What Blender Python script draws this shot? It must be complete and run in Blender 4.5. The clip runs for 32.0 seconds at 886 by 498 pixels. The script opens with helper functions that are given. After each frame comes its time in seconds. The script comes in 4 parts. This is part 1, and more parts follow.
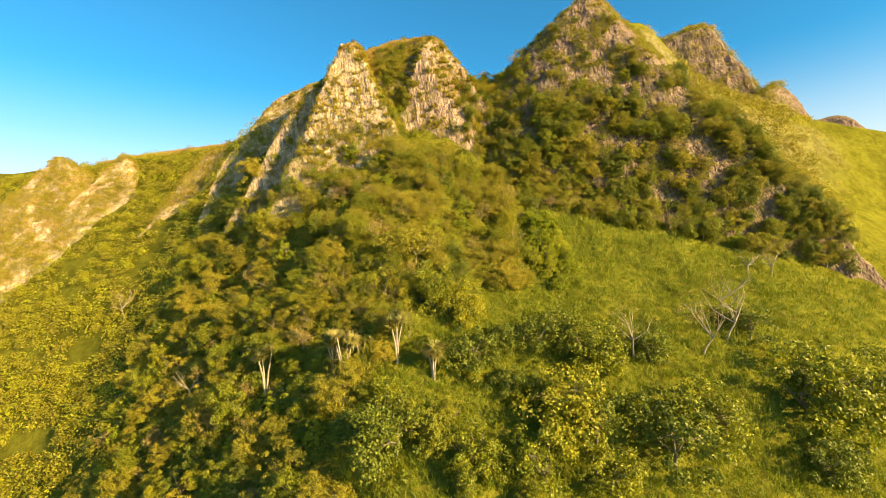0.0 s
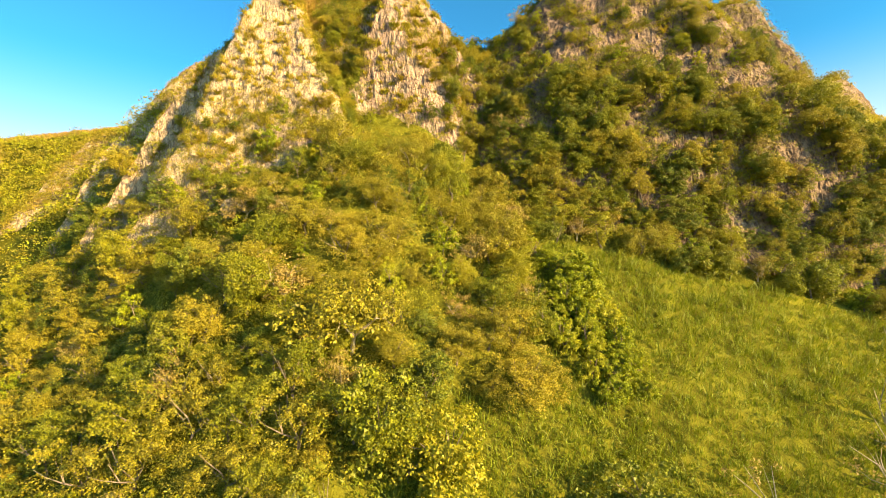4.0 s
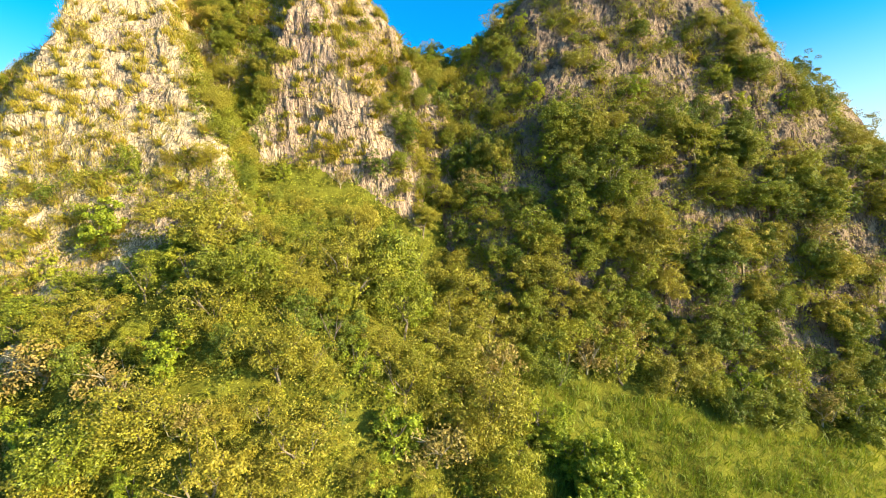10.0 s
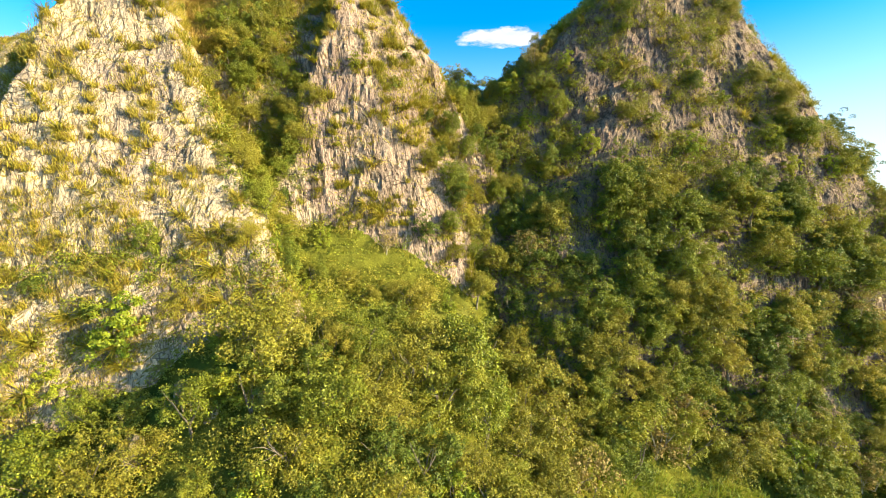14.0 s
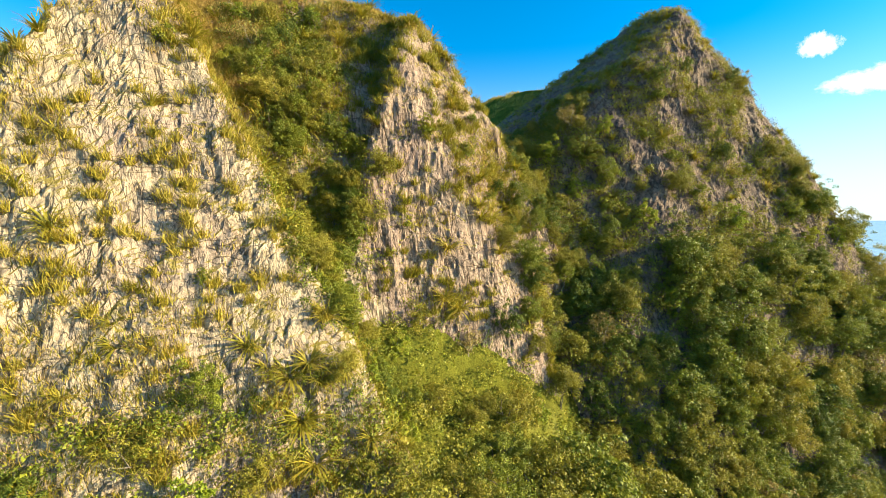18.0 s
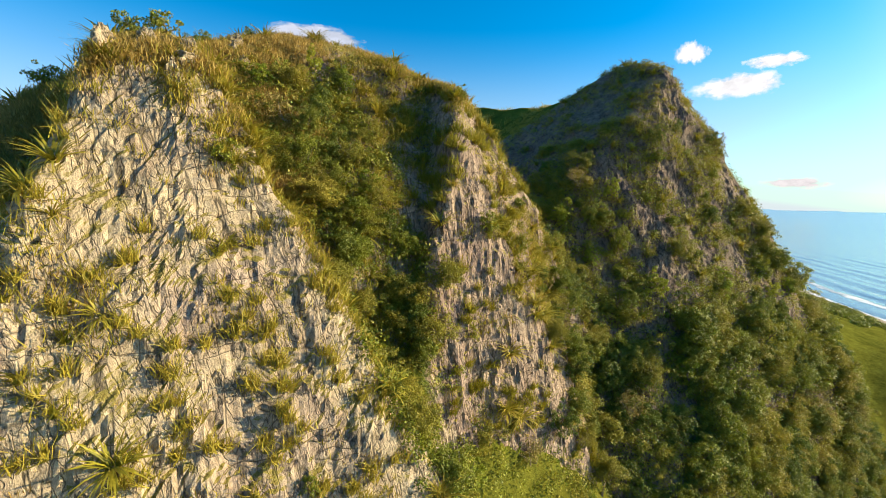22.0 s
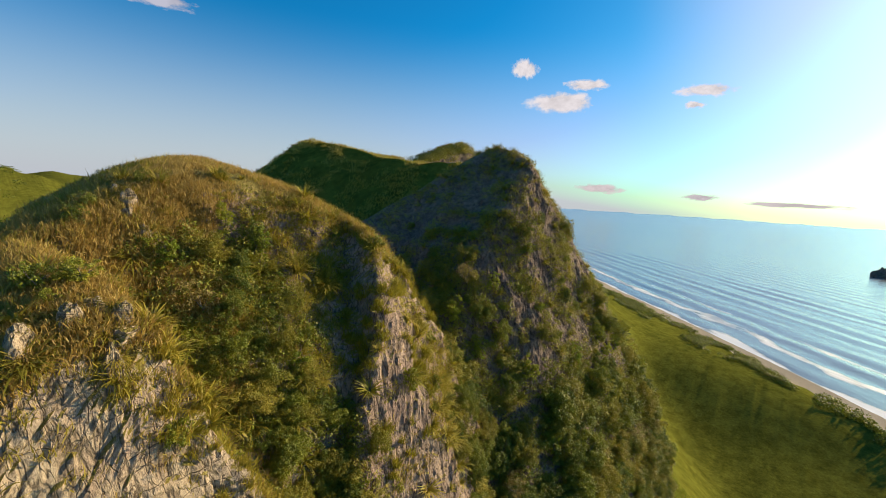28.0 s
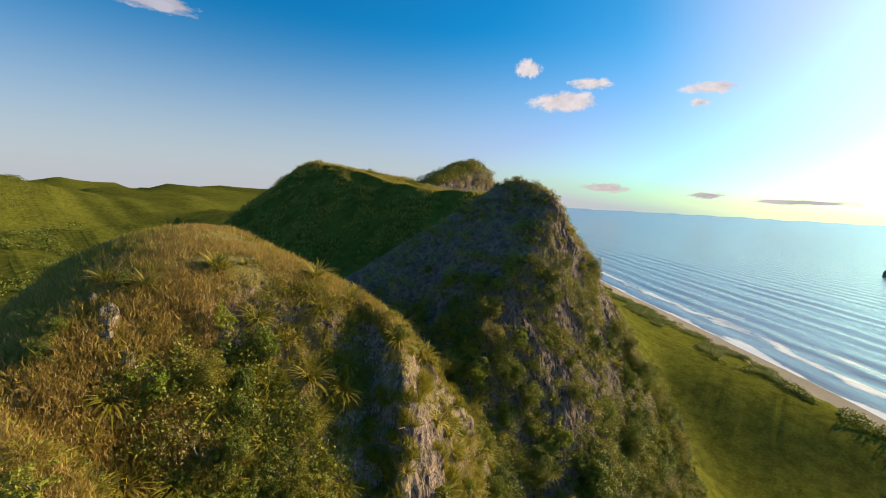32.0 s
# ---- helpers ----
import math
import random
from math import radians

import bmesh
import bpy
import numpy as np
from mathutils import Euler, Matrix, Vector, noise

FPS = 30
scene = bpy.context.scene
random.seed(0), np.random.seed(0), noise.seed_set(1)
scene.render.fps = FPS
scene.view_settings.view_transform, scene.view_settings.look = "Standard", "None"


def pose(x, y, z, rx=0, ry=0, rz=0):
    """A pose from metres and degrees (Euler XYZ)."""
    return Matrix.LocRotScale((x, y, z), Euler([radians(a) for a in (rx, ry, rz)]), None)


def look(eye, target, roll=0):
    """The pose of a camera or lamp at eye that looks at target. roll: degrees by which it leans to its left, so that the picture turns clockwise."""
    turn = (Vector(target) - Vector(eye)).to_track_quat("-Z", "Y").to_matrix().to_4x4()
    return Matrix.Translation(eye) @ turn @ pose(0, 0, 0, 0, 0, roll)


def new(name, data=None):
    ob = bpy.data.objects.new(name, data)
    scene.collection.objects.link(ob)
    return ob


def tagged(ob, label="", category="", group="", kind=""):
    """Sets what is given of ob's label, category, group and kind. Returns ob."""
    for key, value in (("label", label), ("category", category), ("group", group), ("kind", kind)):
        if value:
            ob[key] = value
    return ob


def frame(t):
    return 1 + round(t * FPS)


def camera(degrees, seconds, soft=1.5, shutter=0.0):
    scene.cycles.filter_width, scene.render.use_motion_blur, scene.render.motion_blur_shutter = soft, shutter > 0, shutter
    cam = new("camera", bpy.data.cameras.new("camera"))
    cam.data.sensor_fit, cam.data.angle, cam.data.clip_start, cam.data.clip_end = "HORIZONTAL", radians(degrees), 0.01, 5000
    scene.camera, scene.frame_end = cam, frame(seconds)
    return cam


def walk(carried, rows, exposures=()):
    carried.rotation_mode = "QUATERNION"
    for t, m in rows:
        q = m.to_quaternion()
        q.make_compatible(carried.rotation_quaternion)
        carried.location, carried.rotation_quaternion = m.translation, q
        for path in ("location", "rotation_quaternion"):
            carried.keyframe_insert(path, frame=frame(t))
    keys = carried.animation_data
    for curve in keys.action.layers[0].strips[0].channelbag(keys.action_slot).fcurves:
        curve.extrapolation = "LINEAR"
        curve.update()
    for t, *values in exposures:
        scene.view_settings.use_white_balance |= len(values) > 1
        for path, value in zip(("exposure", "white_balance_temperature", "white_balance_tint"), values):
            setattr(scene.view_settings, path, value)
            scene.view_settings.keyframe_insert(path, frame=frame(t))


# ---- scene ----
# ---------------------------------------------------------------- camera
cam = camera(91.88, 32.0, soft=0.6)
PATH = [
    (0, (9.57, -49.84, -12.80), (7.67, -40.02, -12.78), -2.38),
    (0.5, (10.31, -46.44, -12.29), (8.80, -36.55, -12.31), -2.89),
    (1, (9.26, -43.19, -11.31), (7.77, -33.30, -11.38), -3.12),
    (1.5, (7.99, -39.14, -10.30), (6.47, -29.25, -10.37), -3.08),
    (2, (6.62, -34.42, -9.07), (4.99, -24.55, -9.16), -2.80),
    (2.5, (5.83, -29.01, -7.78), (4.23, -19.14, -7.89), -2.34),
    (3, (5.03, -23.35, -6.45), (3.51, -13.46, -6.59), -1.95),
    (3.5, (4.23, -17.58, -5.15), (2.74, -7.69, -5.29), -1.62),
    (5.5, (3.80, 2.03, -1.49), (3.33, 12.02, -1.34), -0.95),
    (6, (3.65, 4.19, 0.04), (3.31, 14.19, 0.13), -1.22),
    (6.5, (2.84, 5.95, 1.74), (2.52, 15.94, 1.74), -1.27),
    (7, (2.12, 7.49, 3.43), (1.80, 17.49, 3.35), -1.31),
    (7.5, (1.55, 8.86, 5.17), (1.23, 18.85, 5.01), -1.34),
    (8, (1.37, 9.97, 6.89), (1.08, 19.97, 6.62), -1.34),
    (8.5, (1.10, 10.83, 8.59), (0.82, 20.82, 8.23), -1.38),
    (9, (0.84, 11.44, 10.38), (0.54, 21.42, 9.89), -1.20),
    (9.5, (1.19, 11.82, 12.02), (0.97, 21.80, 11.41), -1.17),
    (10, (1.17, 12.10, 13.44), (1.00, 22.07, 12.72), -1.10),
    (10.5, (1.00, 12.33, 14.66), (0.97, 22.29, 13.84), -1.18),
    (11, (0.39, 12.75, 15.76), (0.52, 22.71, 14.88), -1.17),
    (11.5, (-1.72, 13.61, 16.98), (-1.65, 23.57, 16.04), -1.06),
    (12, (-3.71, 14.53, 18.36), (-3.57, 24.48, 17.34), -0.82),
    (12.5, (-5.79, 15.56, 19.79), (-5.56, 25.50, 18.71), -0.46),
    (13, (-7.63, 16.57, 21.20), (-7.18, 26.49, 20.06), -0.19),
    (13.5, (-8.99, 17.44, 22.59), (-8.20, 27.34, 21.38), -0.03),
    (14, (-10.98, 18.62, 23.81), (-9.95, 28.49, 22.56), 0.13),
    (14.5, (-13.57, 20.03, 25.37), (-12.41, 29.87, 24.02), 0.38),
    (16.5, (-22.08, 26.56, 26.48), (-19.78, 36.27, 25.80), -0.07),
    (17, (-23.63, 27.70, 27.53), (-21.06, 37.34, 26.85), 0.13),
    (17.5, (-25.22, 28.98, 28.66), (-22.42, 38.56, 27.96), 0.19),
    (18, (-26.48, 29.93, 29.93), (-23.35, 39.40, 29.18), 0.38),
    (18.5, (-27.67, 30.85, 31.18), (-24.19, 40.18, 30.38), 0.53),
    (19, (-29.24, 32.35, 32.28), (-25.61, 41.63, 31.47), 0.53),
    (19.5, (-30.46, 33.47, 33.54), (-26.57, 42.64, 32.69), 0.72),
    (20, (-31.59, 34.37, 34.84), (-27.31, 43.36, 33.93), 0.89),
    (20.5, (-33.01, 35.81, 36.03), (-28.56, 44.72, 35.08), 0.85),
    (21, (-34.58, 37.67, 37.33), (-30.25, 46.63, 36.34), 1.08),
    (21.5, (-35.62, 38.48, 38.75), (-30.92, 47.24, 37.67), 1.45),
    (22, (-36.74, 39.44, 40.13), (-31.73, 48.02, 38.98), 1.48),
    (22.5, (-37.91, 41.05, 41.52), (-32.87, 49.61, 40.35), 1.52),
    (23, (-38.77, 42.03, 43.01), (-33.57, 50.48, 41.74), 1.75),
    (23.5, (-39.71, 43.08, 44.40), (-34.33, 51.40, 43.08), 1.64),
    (24, (-40.47, 43.81, 45.89), (-34.83, 51.95, 44.52), 1.74),
    (24.5, (-41.26, 45.17, 47.22), (-35.71, 53.37, 45.82), 1.68),
    (26.5, (-41.66, 44.96, 50.78), (-35.49, 52.73, 49.49), 3.94),
    (27, (-41.96, 44.17, 52.00), (-35.05, 51.30, 50.78), 4.20),
    (27.5, (-42.13, 43.50, 53.19), (-34.76, 50.16, 51.99), 4.05),
    (28, (-42.09, 43.18, 54.33), (-34.50, 49.58, 53.15), 3.67),
    (28.5, (-41.65, 43.98, 55.27), (-34.17, 50.52, 54.10), 3.31),
    (29, (-41.31, 44.27, 56.02), (-33.81, 50.77, 54.82), 3.17),
    (29.5, (-40.93, 44.88, 56.61), (-33.41, 51.37, 55.42), 3.00),
    (30, (-40.47, 45.93, 57.34), (-33.09, 52.57, 56.15), 2.87),
    (30.5, (-40.20, 46.70, 58.28), (-32.72, 53.23, 57.08), 2.88),
    (31, (-39.96, 47.63, 59.27), (-32.45, 54.12, 58.07), 2.88),
    (31.5, (-39.62, 48.41, 60.23), (-32.08, 54.87, 59.03), 2.88),
    (32, (-39.12, 49.40, 60.88), (-31.60, 55.88, 59.70), 3.00),
]
walk(cam, [(t, look(eye, target, roll)) for t, eye, target, roll in PATH],
     exposures=[(0, 0.76, 9200, 19), (4, 1.0, 9200, 20), (8, 0.94, 6900, 13), (14, 0.9, 6400, 11), (20, 0.48, 6400, 12), (24, 0.04, 6300, 12),
                (27, -0.22, 6500, 18), (32, -0.28, 6600, 19)])

# ---------------------------------------------------------------- sky and sun
SUN_AZ, SUN_EL = 113.0, 19.0          # degrees from +y towards +x, and above the horizon
sun_dir = Vector((math.sin(radians(SUN_AZ)) * math.cos(radians(SUN_EL)),
                  math.cos(radians(SUN_AZ)) * math.cos(radians(SUN_EL)), math.sin(radians(SUN_EL))))
world = bpy.data.worlds.new("sky")
scene.world = world
world.use_nodes = True
wn, wl = world.node_tree.nodes, world.node_tree.links
sky = wn.new("ShaderNodeTexSky")
sky.sky_type, sky.sun_disc = "NISHITA", False
sky.sun_elevation, sky.sun_rotation = radians(SUN_EL), radians(SUN_AZ)
sky.air_density, sky.dust_density, sky.ozone_density = 1.0, 1.2, 1.5
tint = wn.new("ShaderNodeMix")                # a clear, cyan-blue maritime sky
tint.data_type, tint.blend_type = "RGBA", "MULTIPLY"
tint.inputs[0].default_value, tint.inputs[7].default_value = 1.0, (0.59, 1.03, 1.27, 1)
wl.new(sky.outputs["Color"], tint.inputs[6])
# pale haze low over the horizon, all round
way = wn.new("ShaderNodeSeparateXYZ")
wl.new(wn.new("ShaderNodeTexCoord").outputs["Generated"], way.inputs[0])
low = wn.new("ShaderNodeMapRange")
low.interpolation_type = "SMOOTHSTEP"
low.inputs["From Min"].default_value, low.inputs["From Max"].default_value = -0.02, 0.36
low.inputs["To Min"].default_value, low.inputs["To Max"].default_value = 0.85, 0.0
wl.new(way.outputs["Z"], low.inputs["Value"])
haze = wn.new("ShaderNodeMix")
haze.data_type, haze.blend_type = "RGBA", "LIGHTEN"
haze.inputs[7].default_value = (4.5, 4.9, 5.2, 1)
wl.new(low.outputs[0], haze.inputs[0])
deep = wn.new("ShaderNodeHueSaturation")
deep.inputs["Saturation"].default_value = 1.27
wl.new(tint.outputs[2], deep.inputs["Color"])
wl.new(deep.outputs["Color"], haze.inputs[6])
# the sun's wide aureole in the sea air
near = wn.new("ShaderNodeVectorMath")
near.operation = "DOT_PRODUCT"
near.inputs[1].default_value = sun_dir
wl.new(wn.new("ShaderNodeTexCoord").outputs["Generated"], near.inputs[0])
glow = wn.new("ShaderNodeMapRange")
glow.interpolation_type = "SMOOTHSTEP"
glow.inputs["From Min"].default_value, glow.inputs["From Max"].default_value = 0.76, 1.0
glow.inputs["To Max"].default_value = 0.72
wl.new(near.outputs["Value"], glow.inputs["Value"])
aureole = wn.new("ShaderNodeMix")
aureole.data_type, aureole.blend_type = "RGBA", "LIGHTEN"
aureole.inputs[7].default_value = (6.5, 6.3, 6.2, 1)
wl.new(glow.outputs[0], aureole.inputs[0])
wl.new(haze.outputs[2], aureole.inputs[6])
wl.new(aureole.outputs[2], wn["Background"].inputs["Color"])
wn["Background"].inputs["Strength"].default_value = 0.148

sun = new("sun", bpy.data.lights.new("sun", "SUN"))
sun.data.energy, sun.data.angle, sun.data.color = 9.0, radians(0.6), (1.0, 0.81, 0.46)
sun.matrix_world = look(sun_dir * 500, (0, 0, 0))

# ---------------------------------------------------------------- shoreline
SEA = -62.0
SHORE_A = np.array((305.0, 4.0))                 # two places on the waterline
SHORE_B = np.array((470.0, 158.0))
shore_along = (SHORE_B - SHORE_A) / np.linalg.norm(SHORE_B - SHORE_A)
shore_out = np.array((shore_along[1], -shore_along[0]))
SHORE_TURN = math.degrees(math.atan2(shore_out[1], shore_out[0])) - 90
SHORE_OUT = float(SHORE_A @ shore_out)


# ---------------------------------------------------------------- materials
def material(name, rough=0.9, spec=0.3):
    m = bpy.data.materials.new(name)
    m.use_nodes = True
    b = m.node_tree.nodes["Principled BSDF"]
    b.inputs["Roughness"].default_value = rough
    b.inputs["Specular IOR Level"].default_value = spec
    return m, m.node_tree.nodes, m.node_tree.links, b


def noise_node(n, l, scale, detail=4.0, rough=0.6, coord=None, stretch=None):
    """A noise texture on object coordinates, in features per metre, stretched where asked."""
    t = n.new("ShaderNodeTexNoise")
    t.inputs["Scale"].default_value, t.inputs["Detail"].default_value, t.inputs["Roughness"].default_value = scale, detail, rough
    c = coord or n.new("ShaderNodeTexCoord").outputs["Object"]
    if stretch:
        mp = n.new("ShaderNodeMapping")
        mp.inputs["Scale"].default_value = stretch
        l.new(c, mp.inputs["Vector"])
        c = mp.outputs["Vector"]
    l.new(c, t.inputs["Vector"])
    return t


def ramp(n, l, source, stops):
    r = n.new("ShaderNodeValToRGB")
    el = r.color_ramp.elements
    while len(el) < len(stops):
        el.new(0.5)
    for e, (p, c) in zip(el, stops):
        e.position, e.color = p, (*c, 1) if len(c) == 3 else (c[0], c[0], c[0], 1)
    l.new(source, r.inputs["Fac"])
    return r.outputs["Color"]


def mix(n, l, fac, a, b, how="MIX"):
    m = n.new("ShaderNodeMix")
    m.data_type, m.blend_type = "RGBA", how
    for slot, v in ((0, fac), (6, a), (7, b)):
        if isinstance(v, (int, float)):
            m.inputs[slot].default_value = v
        elif isinstance(v, tuple):
            m.inputs[slot].default_value = (*v, 1)
        else:
            l.new(v, m.inputs[slot])
    return m.outputs[2]


def bump(n, l, b, height, strength, dist):
    bp = n.new("ShaderNodeBump")
    bp.inputs["Strength"].default_value, bp.inputs["Distance"].default_value = strength, dist
    l.new(height, bp.inputs["Height"])
    l.new(bp.outputs["Normal"], b.inputs["Normal"])


def leaf_material(name, dark, light, yellow, glow=0.25):
    """Foliage: hue drifts from plant to plant and from leaf to leaf; leaves let some light through."""
    m, n, l, b = material(name, 0.55, 0.35)
    info, geo = n.new("ShaderNodeObjectInfo"), n.new("ShaderNodeNewGeometry")
    base = mix(n, l, geo.outputs["Random Per Island"], dark, light)
    t = ramp(n, l, info.outputs["Random"], [(0.5, (0,)), (1.0, (0.6,))])
    col = mix(n, l, t, base, yellow)
    l.new(col, b.inputs["Base Color"])
    tr = n.new("ShaderNodeBsdfTranslucent")
    l.new(col, tr.inputs["Color"])
    ms = n.new("ShaderNodeMixShader")
    ms.inputs[0].default_value = glow
    l.new(b.outputs[0], ms.inputs[1]), l.new(tr.outputs[0], ms.inputs[2])
    l.new(ms.outputs[0], n["Material Output"].inputs["Surface"])
    return m


def plain_material(name, colour, rough=0.85, vary=0.35, scale=2.0, spec=0.3, bumpy=0.3):
    m, n, l, b = material(name, rough, spec)
    t = noise_node(n, l, scale, 6)
    dark = tuple(c * (1 - vary) for c in colour)
    light = tuple(min(1, c * (1 + vary)) for c in colour)
    l.new(ramp(n, l, t.outputs["Fac"], [(0.3, dark), (0.7, light)]), b.inputs["Base Color"])
    if bumpy:
        bump(n, l, b, t.outputs["Fac"], bumpy, 0.05)
    return m


M_LEAF = leaf_material("broad_leaf", (0.08, 0.1, 0.009), (0.27, 0.295, 0.02), (0.33, 0.3, 0.024), 0.25)
M_LEAF_BRIGHT = leaf_material("bright_leaf", (0.12, 0.165, 0.012), (0.33, 0.38, 0.022), (0.4, 0.38, 0.028), 0.3)
M_LEAF_OLIVE = leaf_material("olive_leaf", (0.12, 0.115, 0.013), (0.34, 0.31, 0.028), (0.38, 0.31, 0.036), 0.26)
M_LEAF_FINE = leaf_material("fine_leaf", (0.055, 0.08, 0.009), (0.18, 0.22, 0.02), (0.26, 0.26, 0.024), 0.24)
M_LEAF_TAN = leaf_material("dry_leaf", (0.22, 0.17, 0.045), (0.36, 0.28, 0.08), (0.33, 0.22, 0.07))
M_BARK = plain_material("bark", (0.16, 0.13, 0.1), 0.9, 0.4, 3)
M_BARK_PALE = plain_material("pale_bark", (0.3, 0.26, 0.19), 0.8, 0.35, 3)
M_FLAX = leaf_material("flax_blade", (0.18, 0.165, 0.013), (0.37, 0.315, 0.027), (0.46, 0.35, 0.055), 0.35)
M_CABBAGE = leaf_material("cabbage_leaf", (0.14, 0.16, 0.035), (0.27, 0.25, 0.06), (0.34, 0.25, 0.09), 0.3)
M_GRASS = leaf_material("grass_blade", (0.1, 0.15, 0.009), (0.19, 0.245, 0.015), (0.22, 0.23, 0.02), 0.3)
M_GRASS_PALE = leaf_material("pale_grass_blade", (0.11, 0.15, 0.01), (0.2, 0.245, 0.016), (0.23, 0.22, 0.024), 0.28)
M_DRY = leaf_material("dry_grass_blade", (0.3, 0.2, 0.05), (0.52, 0.37, 0.1), (0.45, 0.33, 0.09), 0.45)
M_WOOD = plain_material("weathered_wood", (0.4, 0.36, 0.3), 0.9, 0.3, 6)


def ground_material():
    """Pasture: short green grass with yellower and browner drifts, stock tracks and bare earth on the steep."""
    m, n, l, b = material("pasture", 1.0, 0.0)
    big = noise_node(n, l, 0.03, 5)
    mid = noise_node(n, l, 0.75, 6, 0.72)
    fine = noise_node(n, l, 4.0, 5, 0.75)
    a = ramp(n, l, big.outputs["Fac"], [(0.35, (0.11, 0.122, 0.02)), (0.65, (0.2, 0.2, 0.03))])
    c = ramp(n, l, mid.outputs["Fac"], [(0.32, (0.068, 0.075, 0.012)), (0.72, (0.26, 0.255, 0.034))])
    col = mix(n, l, 0.5, a, c)
    col = mix(n, l, 0.45, col, ramp(n, l, fine.outputs["Fac"], [(0.3, (0.25,)), (0.7, (1.0,))]), "MULTIPLY")
    patch = noise_node(n, l, 0.16, 6, 0.7)
    col = mix(n, l, 0.8, col, ramp(n, l, patch.outputs["Fac"], [(0.36, (0.5,)), (0.58, (1.0,))]), "MULTIPLY")
    geo = n.new("ShaderNodeNewGeometry")
    sep = n.new("ShaderNodeSeparateXYZ")
    l.new(geo.outputs["Normal"], sep.inputs[0])
    steep = ramp(n, l, sep.outputs["Z"], [(0.3, (1.0,)), (0.5, (0.0,))])
    col = mix(n, l, steep, col, ramp(n, l, mid.outputs["Fac"], [(0.35, (0.12, 0.1, 0.04)), (0.7, (0.32, 0.27, 0.17))]))
    # sand and driftwood strip by the water
    pos = n.new("ShaderNodeSeparateXYZ")
    l.new(geo.outputs["Position"], pos.inputs[0])
    mr = n.new("ShaderNodeMapRange")
    mr.inputs["From Min"].default_value, mr.inputs["From Max"].default_value = -59.8, -58.6
    mr.inputs["To Min"].default_value, mr.inputs["To Max"].default_value = 1.0, 0.0
    l.new(pos.outputs["Z"], mr.inputs["Value"])
    along = n.new("ShaderNodeVectorMath")          # only near the shore
    along.operation = "DOT_PRODUCT"
    along.inputs[1].default_value = (float(shore_out[0]), float(shore_out[1]), 0)
    l.new(geo.outputs["Position"], along.inputs[0])
    coast = n.new("ShaderNodeMapRange")
    coast.inputs["From Min"].default_value, coast.inputs["From Max"].default_value = SHORE_OUT - 60, SHORE_OUT - 40
    l.new(along.outputs["Value"], coast.inputs["Value"])
    both = n.new("ShaderNodeMath")
    both.operation = "MULTIPLY"
    l.new(mr.outputs[0], both.inputs[0]), l.new(coast.outputs[0], both.inputs[1])
    sand = ramp(n, l, fine.outputs["Fac"], [(0.3, (0.3, 0.25, 0.18)), (0.7, (0.42, 0.36, 0.27))])
    col = mix(n, l, both.outputs[0], col, sand)
    l.new(col, b.inputs["Base Color"])
    bump(n, l, b, fine.outputs["Fac"], 0.6, 0.25)
    return m


